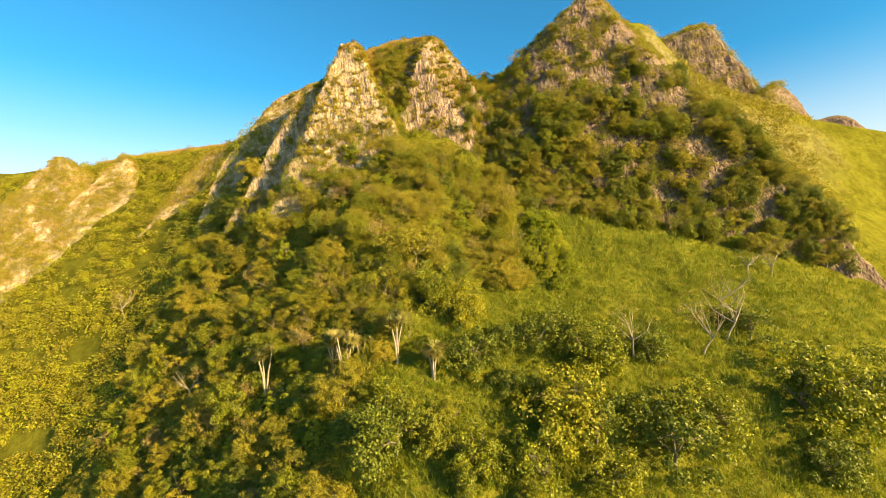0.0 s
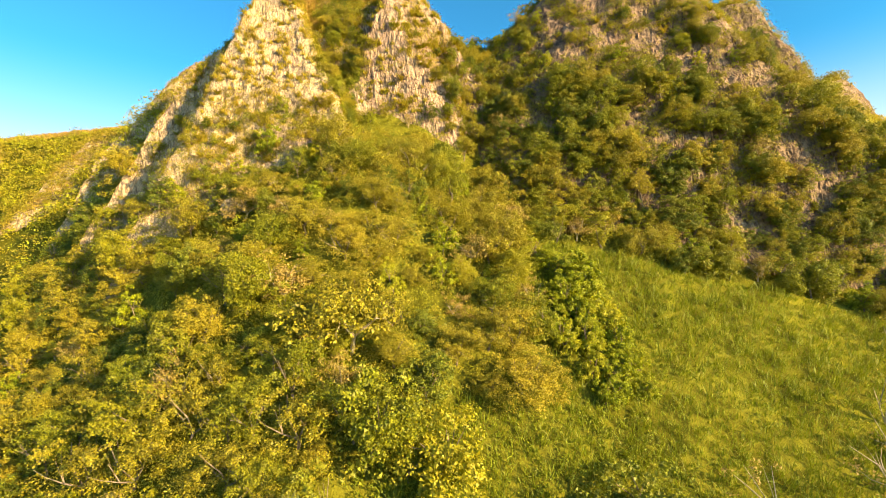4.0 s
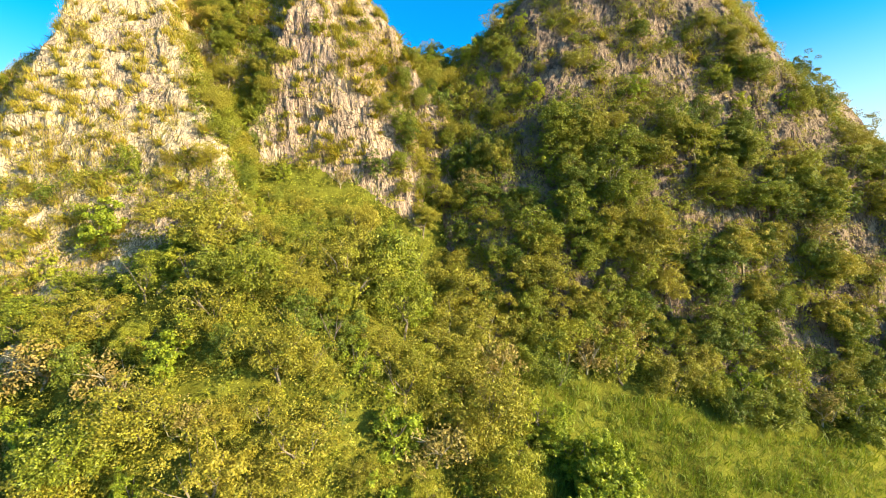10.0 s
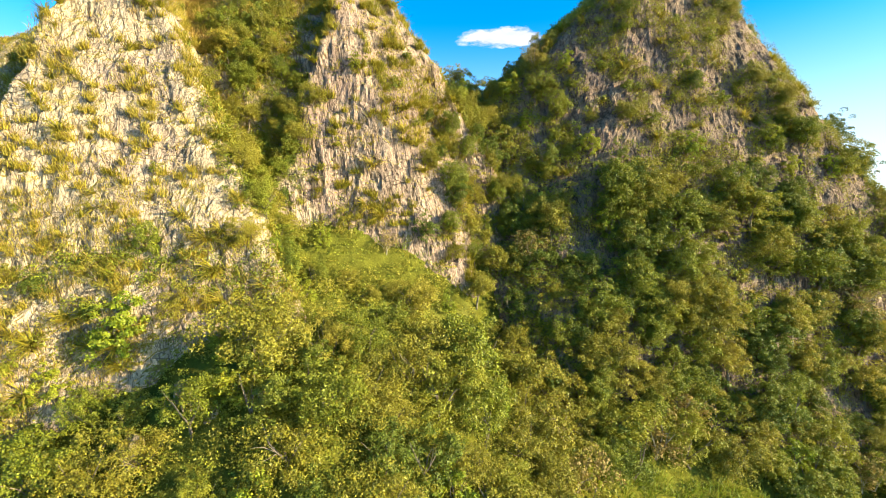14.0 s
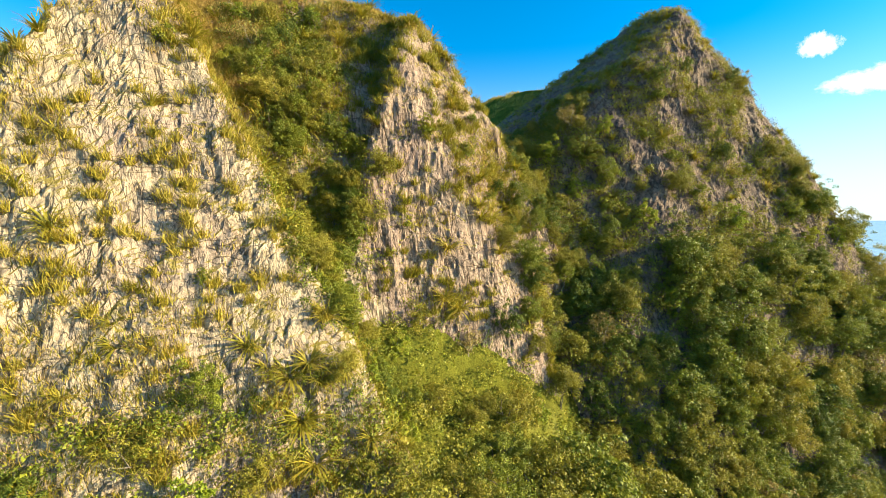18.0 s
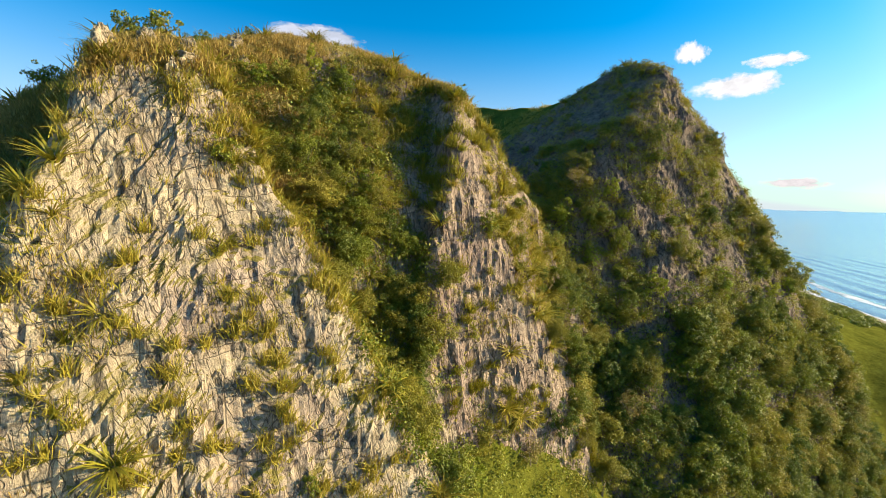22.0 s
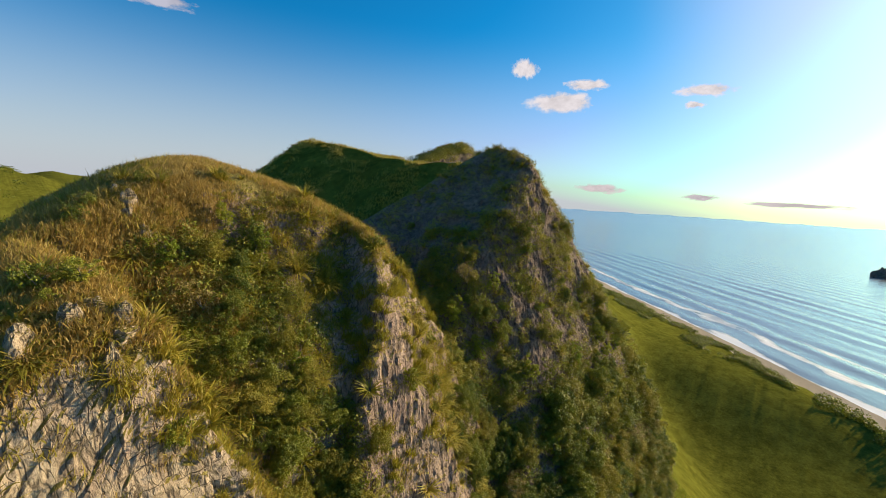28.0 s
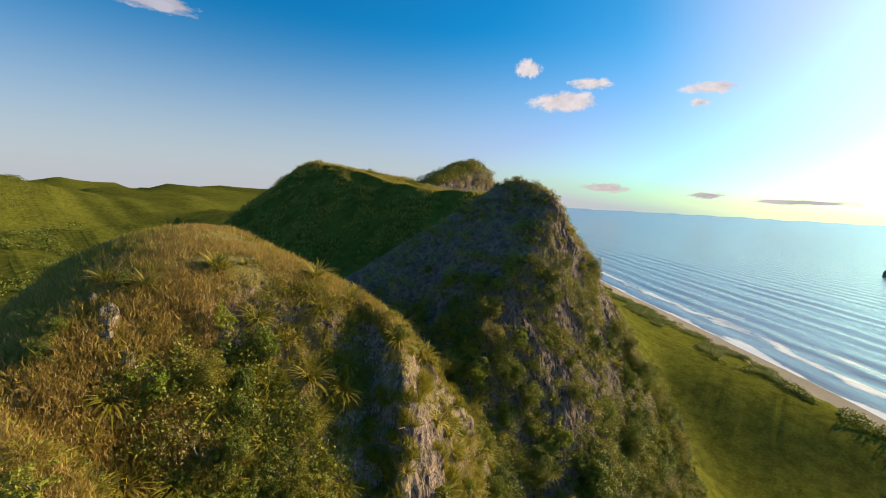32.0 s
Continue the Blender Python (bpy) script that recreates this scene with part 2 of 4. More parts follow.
def rock_material(name, pale, mid_c, dark, purple, turf=0.76):
    """Weathered volcanic rock: pale upright ribs, brown and violet stains, lichen and tufts of green in the hollows."""
    m, n, l, b = material(name, 0.92, 0.2)
    co = n.new("ShaderNodeTexCoord").outputs["Object"]
    lean = n.new("ShaderNodeMapping")              # the grain leans a little
    lean.inputs["Rotation"].default_value = (0, radians(9), radians(25))
    l.new(co, lean.inputs["Vector"])
    co = lean.outputs["Vector"]
    ribs = noise_node(n, l, 0.9, 8, 0.68, coord=co, stretch=(1.0, 1.0, 0.3))
    blot = noise_node(n, l, 0.13, 5, 0.6, coord=co)
    fine = noise_node(n, l, 6.0, 6, 0.75, coord=co, stretch=(1, 1, 0.45))
    col = ramp(n, l, ribs.outputs["Fac"], [(0.3, dark), (0.43, mid_c), (0.6, pale)])
    col = mix(n, l, ramp(n, l, blot.outputs["Fac"], [(0.48, (0.0,)), (0.66, (0.7,))]), col, purple)
    col = mix(n, l, 0.75, col, ramp(n, l, fine.outputs["Fac"], [(0.34, (0.42,)), (0.56, (1.0,))]), "MULTIPLY")

    def fissures(scale, rough, stretch, width):
        """Thin wandering cracks where a noise crosses its middle."""
        t = noise_node(n, l, scale, 2.5, rough, coord=co, stretch=stretch)
        a = n.new("ShaderNodeMath")
        a.operation = "SUBTRACT"
        a.inputs[1].default_value = 0.5
        l.new(t.outputs["Fac"], a.inputs[0])
        d = n.new("ShaderNodeMath")
        d.operation = "ABSOLUTE"
        l.new(a.outputs[0], d.inputs[0])
        return ramp(n, l, d.outputs[0], [(0.0, (0.1,)), (width, (1.0,))])

    crack = mix(n, l, 1.0, fissures(0.7, 0.55, (1, 1, 0.12), 0.022), fissures(1.9, 0.6, (1, 1, 0.16), 0.028), "MULTIPLY")
    crack = mix(n, l, 1.0, crack, fissures(0.3, 0.5, (0.5, 0.5, 1.4), 0.007), "MULTIPLY")
    col = mix(n, l, 0.68, col, crack, "MULTIPLY")
    moss = noise_node(n, l, 0.33, 6, 0.7)
    geo = n.new("ShaderNodeNewGeometry")
    sep = n.new("ShaderNodeSeparateXYZ")
    l.new(geo.outputs["Normal"], sep.inputs[0])
    add = n.new("ShaderNodeMath")
    add.operation = "MULTIPLY_ADD"
    add.inputs[1].default_value = 0.55
    l.new(sep.outputs["Z"], add.inputs[0]), l.new(moss.outputs["Fac"], add.inputs[2])
    green = ramp(n, l, fine.outputs["Fac"], [(0.3, (0.15, 0.125, 0.025)), (0.7, (0.34, 0.27, 0.075))])
    col = mix(n, l, ramp(n, l, add.outputs[0], [(turf, (0.0,)), (turf + 0.1, (1.0,))]), col, green)
    l.new(col, b.inputs["Base Color"])
    bump(n, l, b, mix(n, l, 0.18, mix(n, l, 0.5, ribs.outputs["Fac"], fine.outputs["Fac"]), crack), 1.0, 0.4)
    return m


M_GROUND = ground_material()
M_ROCK_PALE = rock_material("pale_rock", (0.55, 0.44, 0.305), (0.44, 0.345, 0.235), (0.27, 0.2, 0.145), (0.38, 0.28, 0.23))
M_ROCK_ROSE = rock_material("rose_brown_rock", (0.44, 0.325, 0.245), (0.33, 0.24, 0.183), (0.19, 0.135, 0.105), (0.29, 0.2, 0.175))
M_ROCK_DARK = rock_material("brown_rock", (0.3, 0.22, 0.155), (0.21, 0.15, 0.112), (0.105, 0.076, 0.056), (0.21, 0.143, 0.12), 0.92)


def sea_material():
    m, n, l, b = material("sea_water", 0.18, 0.5)
    pos = n.new("ShaderNodeTexCoord").outputs["Object"]
    swell = n.new("ShaderNodeTexWave")
    mp = n.new("ShaderNodeMapping")
    mp.inputs["Rotation"].default_value = (0, 0, radians(-SHORE_TURN))
    l.new(pos, mp.inputs["Vector"]), l.new(mp.outputs["Vector"], swell.inputs["Vector"])
    swell.bands_direction = "Y"
    swell.inputs["Scale"].default_value, swell.inputs["Distortion"].default_value = 0.011, 3.0
    swell.inputs["Detail"].default_value, swell.inputs["Detail Scale"].default_value = 3, 1.5
    chop = noise_node(n, l, 0.25, 5, 0.6, coord=mp.outputs["Vector"], stretch=(0.35, 1, 1))
    far = noise_node(n, l, 0.004, 4, coord=mp.outputs["Vector"], stretch=(0.3, 1, 1))
    col = ramp(n, l, far.outputs["Fac"], [(0.35, (0.13, 0.17, 0.185)), (0.65, (0.18, 0.215, 0.225))])
    # lines of foam near the shore: y runs out to sea from the waterline
    sep = n.new("ShaderNodeSeparateXYZ")
    l.new(mp.outputs["Vector"], sep.inputs[0])
    near = n.new("ShaderNodeMapRange")
    near.inputs["From Min"].default_value, near.inputs["From Max"].default_value = SHORE_OUT - 10, SHORE_OUT + 210
    near.inputs["To Min"].default_value, near.inputs["To Max"].default_value = 1, 0
    l.new(sep.outputs["Y"], near.inputs["Value"])
    line = n.new("ShaderNodeTexWave")
    line.bands_direction = "Y"
    line.inputs["Scale"].default_value, line.inputs["Distortion"].default_value = 0.0075, 5.0
    line.inputs["Detail"].default_value, line.inputs["Detail Scale"].default_value = 4, 1.2
    l.new(mp.outputs["Vector"], line.inputs["Vector"])
    torn = noise_node(n, l, 0.05, 7, 0.7, coord=mp.outputs["Vector"], stretch=(0.3, 1, 1))
    mul = n.new("ShaderNodeMath")
    mul.operation = "MULTIPLY"
    l.new(line.outputs["Fac"], mul.inputs[0]), l.new(torn.outputs["Fac"], mul.inputs[1])
    mul2 = n.new("ShaderNodeMath")
    mul2.operation = "MULTIPLY"
    l.new(mul.outputs[0], mul2.inputs[0]), l.new(near.outputs[0], mul2.inputs[1])
    foam = ramp(n, l, mul2.outputs[0], [(0.24, (0.0,)), (0.36, (1.0,))])
    l.new(mix(n, l, foam, col, (0.75, 0.78, 0.8)), b.inputs["Base Color"])
    l.new(mix(n, l, foam, (0.2, 0.2, 0.2), (0.9, 0.9, 0.9)), b.inputs["Roughness"])
    bump(n, l, b, mix(n, l, 0.6, chop.outputs["Fac"], swell.outputs["Fac"]), 0.5, 1.6)
    return m


# ---------------------------------------------------------------- the lie of the land
M_SEA = sea_material()


def hashed(ix, iy, iz, seed):
    h = (ix.astype(np.int64) * 374761393 + iy.astype(np.int64) * 668265263 + iz.astype(np.int64) * 2147483647 + seed * 974634777) & 0xFFFFFFFF
    h = ((h ^ (h >> 13)) * 1274126177) & 0xFFFFFFFF
    return ((h ^ (h >> 16)) & 0xFFFFFF) / float(0xFFFFFF)


def vnoise(x, y, z=0.0, seed=0):
    """Smooth value noise in -1..1 on arrays."""
    x, y, z = np.broadcast_arrays(np.asarray(x, float), np.asarray(y, float), np.asarray(z, float))
    ix, iy, iz = np.floor(x), np.floor(y), np.floor(z)
    fx, fy, fz = x - ix, y - iy, z - iz
    fx, fy, fz = (f * f * (3 - 2 * f) for f in (fx, fy, fz))
    out = 0
    for dx in (0, 1):
        for dy in (0, 1):
            for dz in (0, 1):
                w = (fx if dx else 1 - fx) * (fy if dy else 1 - fy) * (fz if dz else 1 - fz)
                out = out + w * hashed(ix + dx, iy + dy, iz + dz, seed)
    return out * 2 - 1


def fbm(x, y, z=0.0, octaves=4, seed=0):
    total, amp = 0, 0.5
    for o in range(octaves):
        total = total + amp * vnoise(np.asarray(x) * 2**o, np.asarray(y) * 2**o, np.asarray(z) * 2**o, seed + o * 17)
        amp *= 0.5
    return total


def soft_min(k, *vs):
    m = np.minimum.reduce(np.broadcast_arrays(*vs))
    return m - k * np.log(sum(np.exp(-(v - m) / k) for v in vs))


def soft_max(k, *vs):
    return -soft_min(k, *(-v for v in vs))


def step(a, b, v):
    t = np.clip((v - a) / (b - a), 0, 1)
    return t * t * (3 - 2 * t)


def knoll(x, y, cx, cy, rx, ry, turn=0.0):
    c, s = math.cos(radians(turn)), math.sin(radians(turn))
    u, v = (x - cx) * c + (y - cy) * s, -(x - cx) * s + (y - cy) * c
    return np.exp(-((u / rx) ** 2 + (v / ry) ** 2))


def ground_height(x, y):
    """The hillside without its crags."""
    x, y = np.asarray(x, float), np.asarray(y, float)
    # hillside that climbs away from the valley and falls to the shore
    front = -14.8 - 0.3 * (np.maximum(x, -45) - 18) + 0.22 * np.minimum(x + 45, 0) + 0.8 * (y - 45) - 0.15 * np.maximum(x - 60, 0)
    front = front + 1.1 * np.maximum(y - 62, 0) * step(120, 20, x) + 1.0 * np.maximum(y - 100, 0)
    front = front + 9 * knoll(x, y, -20, 52, 17, 16) - 13 * knoll(x, y, 6, 80, 9, 15)
    # the flank turns away and drops into the next valley
    side = -8 + 1.3 * (y - 58) + 0.6 * np.maximum(x + 76, -30) + 0.12 * np.minimum(x + 106, 0)
    front = soft_min(4.0, front - 2.0 * step(-8, -30, x), side)
    # the tops: low to the west, a long crest that falls steeply on its western side
    west = 39 - 0.02 * np.maximum(-60 - x, 0) + 4 * vnoise(x / 30, y / 30, 0, 77) * step(-40, -70, x) - 0.35 * np.maximum(y - 105, 0) * step(-160, -60, x)
    crest = 62 - 0.85 * np.maximum(36 - x, 0) - 0.5 * np.maximum(x - 54, 0) + 1.5 * vnoise(x / 14, y / 14, 0, 78)
    crest = crest + 3 * knoll(x, y, 14, 143, 18, 15) + 9 * knoll(x, y, 18, 166, 34, 26, -20) + 9 * knoll(x, y, 78, 172, 30, 24) - 0.35 * np.maximum(y - 185, 0)
    crest = crest - 0.35 * np.maximum(x - 112, 0) - 0.9 * np.maximum(x - 51, 0) * step(150, 118, y)
    top = soft_max(3.0, west, crest)
    h = soft_min(3.0, front, top)
    # valley floor and far country
    hills = -25 + 70 * (fbm(x / 420, y / 420, 0, 5, 3) + 0.3) * step(180, 800, np.hypot(x, y)) + 36 * step(400, 1300, y) + 46 * (fbm(x / 170, y / 170, 0, 4, 4) - 0.3) * step(200, 500, y)
    hills = np.where(y < -100, hills * step(-900, -200, y) - 40 * step(-100, -400, y), hills)
    h = soft_max(6.0, h, hills - 52 * step(330, 110, np.hypot(x, y - 40)))
    # coast: a low terrace, the beach, the sea bed
    out = x * shore_out[0] + y * shore_out[1] - SHORE_OUT
    terrace = -56.5 + 1.5 * fbm(x / 40, y / 40, 0, 3, 9)
    inland = step(-260, -60, out)
    h = h * (1 - inland) + soft_max(3.0, soft_min(4.0, h, -50 - 0.18 * out), terrace) * inland
    h = np.where(out > -34, h * (1 - step(-34, -12, out)) + (-60.3 - 0.05 * (out + 12)) * step(-34, -12, out), h)
    h = h + 0.7 * fbm(x / 9, y / 9, 0, 4, 21) * step(20, -20, out) + 0.45 * fbm(x / 2.6, y / 2.6, 0, 2, 31) * step(20, -20, out)
    return h


def face(x, y, px, py, pz, az, tan):
    """A sloping face through a point, falling towards az (degrees from +y towards +x)."""
    return pz - tan * ((x - px) * math.sin(radians(az)) + (y - py) * math.cos(radians(az)))


def faces(x, y, some, soft=1.2):
    """A rock body: the lowest of its faces, with rounded edges."""
    return soft_min(soft, *(face(x, y, *f) for f in some))


BUTTRESS = [(-33, 62.6, 35.3, 175, 2.9), (-44.0, 66, 36, 268, 3.7), (-32.3, 66, 40, 80, 2.5), (-38, 76, 51.9, 188, 0.4)]
PILLAR = [(-3.4, 68, 24, 96.5, 6.9), (-10, 65.5, 15.2, 177, 6.0), (-12, 71, 39.8, 151, 2.87), (-5, 71, 35.7, 116, 2.8), (-18, 73, 44.9, 265, 2.9), (-14, 76, 51.1, 139, 0.79)]
BODY = [(-18, 68, 19, 172, 6.0), (-22, 71, 40.5, 181, 1.35), (-47, 82, 36.5, 291, 2.7), (-8, 82, 47.1, 81, 1.0), (-25, 100, 55, 10, 1.14)]
CREST = [(-30, 88, 59.8, 317, 0.54), (-25, 85, 56.5, 208, 0.36), (-25, 85, 56.9, 116, 0.38), (-40, 84, 50.0, 274, 0.71), (-14, 80, 52.0, 92, 1.65), (-25, 85, 59.3, 267, 0.28)]
SHOULDER = [(-62, 80, 22, 186, 1.9), (-80, 95, 45, 285, 2.6), (-60, 95, 51.5, 250, 0.3), (-48, 95, 56.2, 85, 1.3), (-60, 105, 43, 35, 1.0)]
EAST = [(55, 66, 19, 182, 2.74), (25, 80, 53.7, 204, 1.95), (9, 88, 51.4, 273, 1.54), (52, 80, 34.8, 132, 1.48), (34, 101, 60.3, -7, 0.92),
        (33, 90, 65.5, 94, 0.68), (31, 89, 64.6, 262, 0.95), (60, 72, 20.7, 105, 1.47), (60, 84, 38, 60, 2.0), (40, 61.5, -11.9, 175, 4.75), (69, 76, 22.9, 91, 2.02)]
FAR_PEAK = [(86, 131, 50, 185, 4.5), (86, 141, 73.6, 185, 0.6), (82, 143, 73.3, 285, 0.42), (91, 142, 62, 112, 2.0), (88, 148, 72.5, 5, 0.7)]
COAST_KNOB = [(103, 122, 30, 160, 3.0), (103, 126, 41, 150, 1.0), (98, 127, 40, 275, 0.8), (107, 127, 38, 100, 1.8), (103, 131, 41, 0, 1.0)]
COAST_PEAK = [(134, 144, 22, 185, 3.0), (134, 149, 35, 190, 0.8), (122, 150, 33, 275, 0.3), (141, 150, 30, 100, 1.5), (134, 156, 35, 0, 1.0)]
WEST_BLUFF = [(-176, 87, 20, 165, 1.9), (-181, 86, 24, 262, 1.8), (-171, 86, 26, 92, 1.7), (-176, 89, 31, 170, 0.3), (-176, 100, 26, 0, 0.8)]
WEST_RIB = [(-150, 91, 18, 165, 2.0), (-154, 93, 26, 265, 1.9), (-147, 93, 27, 85, 1.7), (-151, 95, 32, 175, 0.4), (-151, 106, 26, 0, 0.8)]
WEST_SCAR = [(-103, 88, 15, 172, 2.2), (-111, 91, 22, 262, 1.8), (-95, 91, 20, 88, 1.5), (-103, 95, 29, 175, 0.3), (-103, 105, 28, 0, 0.8)]


def crag_west(x, y):
    """The nearer crag: a pale buttress, a gully and a browner pillar under one grassy crest, and a shoulder behind."""
    front = soft_max(0.8, faces(x, y, BUTTRESS), faces(x, y, PILLAR), faces(x, y, BODY, 1.5))
    return soft_max(0.8, soft_min(1.0, front, faces(x, y, CREST, 1.5)), faces(x, y, SHOULDER))


def crag_east(x, y):
    """The farther, higher crag with its long eastern rib."""
    return faces(x, y, EAST, 1.3)


def crag_far(x, y):
    return soft_max(1.0, faces(x, y, FAR_PEAK, 1.5), faces(x, y, COAST_KNOB), faces(x, y, COAST_PEAK, 2.0))


def bluffs_west(x, y):
    return soft_max(0.8, faces(x, y, WEST_BLUFF, 0.8), faces(x, y, WEST_RIB, 0.8), faces(x, y, WEST_SCAR, 0.8))


def ridged(x, y, z, seed):
    return (1 - np.abs(vnoise(x, y, z, seed))) ** 2


def slabs(u, w, z, su, sz, seed):
    """Broken upright slabs: each cell stands out by its own amount and tilts its own way."""
    p, q, r = u / su, w / su, z / sz
    q = q + 0.37 * np.floor(r)
    p = p + 0.61 * np.floor(q)
    ip, iq, ir = np.floor(p), np.floor(q), np.floor(r + 0.5 * hashed(np.floor(p), np.floor(q), 0 * p, seed))
    h = hashed(ip, iq, ir, seed + 1) - 0.5
    tp, tq, tr = (hashed(ip, iq, ir, seed + k) - 0.5 for k in (2, 3, 4))
    return h + 0.6 * (tp * (p - ip - 0.5) + tq * (q - iq - 0.5) + tr * (r - ir - 0.5))


def crag_bump(x, y, z):
    """Upright slabs, cracks, blocks and ledges of the rock, as a shift outwards."""
    wx = x + 0.22 * vnoise(x / 2.3, y / 2.3, z / 6.5, 61) + 0.06 * z
    wy = y + 0.22 * vnoise(x / 2.6, y / 2.6, z / 6.5, 62)
    u, w = 0.87 * wx + 0.5 * wy, -0.5 * wx + 0.87 * wy
    wz = z + 0.9 * vnoise(x / 1.7, y / 1.7, z / 2.4, 63)
    ribs = ridged(wx / 2.6, wy / 2.6, z / 15, 51) - 0.45 + 0.4 * (ridged(wx / 0.95, wy / 0.95, z / 7, 52) - 0.45)
    cut = np.floor(2.2 * slabs(u, w, wz, 0.8, 8.0, 230)) / 2.2
    return (0.3 * ribs + 0.22 * slabs(u, w, wz, 1.7, 10.0, 200) + 0.13 * cut + 0.15 * slabs(u, w, wz, 0.45, 2.4, 210) + 1.15 * fbm(u / 6.5, w / 6.5, z / 10, 3, 53)
            + 0.16 * fbm(u / 1.2, w / 1.2, z / 3.0, 3, 57) + 0.08 * vnoise(wx / 0.3, wy / 0.3, z / 0.8, 54))


def land_height(x, y):
    return np.maximum(ground_height(x, y), np.maximum.reduce([crag_west(x, y), crag_east(x, y), crag_far(x, y), bluffs_west(x, y)]))


def mesh_object(name, verts, faces, mat, parent=None, smooth=False):
    me = bpy.data.meshes.new(name)
    me.from_pydata(verts, [], faces)
    me.materials.append(mat)
    if smooth:
        me.polygons.foreach_set("use_smooth", [True] * len(me.polygons))
    ob = new(name, me)
    ob.parent = parent
    return ob


def grid_faces(nx, ny, keep=None):
    i, j = np.meshgrid(np.arange(nx - 1), np.arange(ny - 1), indexing="ij")
    a = (i * ny + j).ravel()
    f = np.stack([a, a + ny, a + ny + 1, a + 1], 1)
    return f if keep is None else f[keep[f].any(1)]


def spread(lo, hi, fine, far, growth=1.12):
    """Coordinates that are evenly fine from lo to hi and grow coarser out to far on both sides."""
    mid = list(np.arange(lo, hi + 1e-6, fine))
    stepsize, up, down = fine, [], []
    v = hi
    while v < far:
        stepsize *= growth
        v += stepsize
        up.append(min(v, far))
    stepsize, v = fine, lo
    while v > -far:
        stepsize *= growth
        v -= stepsize
        down.append(max(v, -far))
    return np.array(down[::-1] + mid + up)


def build_ground():
    xs, ys = spread(-75, 95, 0.8, 4400), spread(-10, 105, 0.8, 4400)
    x, y = np.meshgrid(xs, ys, indexing="ij")
    z = ground_height(x, y)
    v = np.stack([x, y, z], -1).reshape(-1, 3)
    ob = mesh_object("ground", v.tolist(), grid_faces(len(xs), len(ys)).tolist(), M_GROUND, smooth=True)
    return tagged(ob, "steep green pasture hillside falling to a sandy shore", "hillside", kind="structure")


def build_crag(name, height, lo, hi, fine, mat, label, back=1e9, other=None, split=1e9):
    """A crag's skin: columns of points spaced evenly along the slope, pushed out into ribs and blocks."""
    xs = np.arange(lo[0], hi[0], fine)
    yf = np.arange(lo[1], hi[1], 0.1)
    x, y = np.meshgrid(xs, yf, indexing="ij")
    z = height(x, y)
    run = np.hypot(0.1, np.clip(np.diff(z, axis=1), -0.6, 0.6)) * np.where(y[:, 1:] > back, 0.35, 1.0)
    along = np.concatenate([np.zeros((len(xs), 1)), np.cumsum(run, 1)], 1)
    rows = int(np.median(along[:, -1]) / fine)
    ys = np.stack([np.interp(np.linspace(0, a[-1], rows), a, yf) for a in along])
    x, y = np.broadcast_arrays(xs[:, None], ys)
    z = height(x, y)
    gx = (height(x + 0.4, y) - height(x - 0.4, y)) / 0.8
    gy = (height(x, y + 0.4) - height(x, y - 0.4)) / 0.8
    nrm = np.stack([-gx, -gy, np.ones_like(z)], -1)
    nrm /= np.linalg.norm(nrm, axis=-1, keepdims=True)
    shift = crag_bump(x, y, z) * (0.25 + 0.75 * step(0.95, 0.6, nrm[..., 2]))
    v = np.stack([x, y, z], -1) + nrm * shift[..., None]
    above = (z > ground_height(x, y) - 2.5).ravel()
    f = grid_faces(len(xs), rows, above)
    used = np.unique(f)
    back_to = np.full(x.size, -1)
    back_to[used] = np.arange(len(used))
    ob = mesh_object(name, v.reshape(-1, 3)[used].tolist(), back_to[f].tolist(), mat)
    if other:                                      # a darker rock beyond the gully
        ob.data.materials.append(other)
        c = np.empty(3 * len(f))
        ob.data.polygons.foreach_get("center", c)
        c = c.reshape(-1, 3)
        ob.data.polygons.foreach_set("material_index", ((c[:, 0] + 0.3 * (c[:, 2] - 38) + 1.5 * vnoise(c[:, 0] / 2, c[:, 1] / 2, c[:, 2] / 2, 99)) > split).astype(np.int32))
    return tagged(ob, label, "crag", kind="structure")


def build_sea():
    """Open water that swells a little and rises with distance to meet the sky's edge."""
    u = np.concatenate([np.linspace(-1200, 1200, 60), np.linspace(1300, 4300, 20)])
    u = np.unique(np.concatenate([-u, u]))
    w = np.concatenate([np.linspace(-30, 400, 90), np.linspace(420, 1500, 40), np.linspace(1600, 4300, 24)])
    a, o = np.meshgrid(u, w, indexing="ij")
    x = SHORE_A[0] + a * shore_along[0] + o * shore_out[0]
    y = SHORE_A[1] + a * shore_along[1] + o * shore_out[1]
    far = np.hypot(x, y)
    wave = 0.5 * np.sin(o / 6.5 + 2.2 * fbm(a / 90, o / 60, 0, 2, 5)) * step(0, 60, o) * step(420, 300, o)
    z = SEA + wave + 72 * np.clip((far - 1500) / 2900, 0, None) ** 1.6
    v = np.stack([x, y, z], -1).reshape(-1, 3)
    keep = (far < 4650).ravel()
    ob = mesh_object("water", v.tolist(), grid_faces(len(u), len(w), keep)[:, ::-1].tolist(), M_SEA, smooth=True)
    return tagged(ob, "grey-blue sea with lines of white surf", "sea", kind="structure")


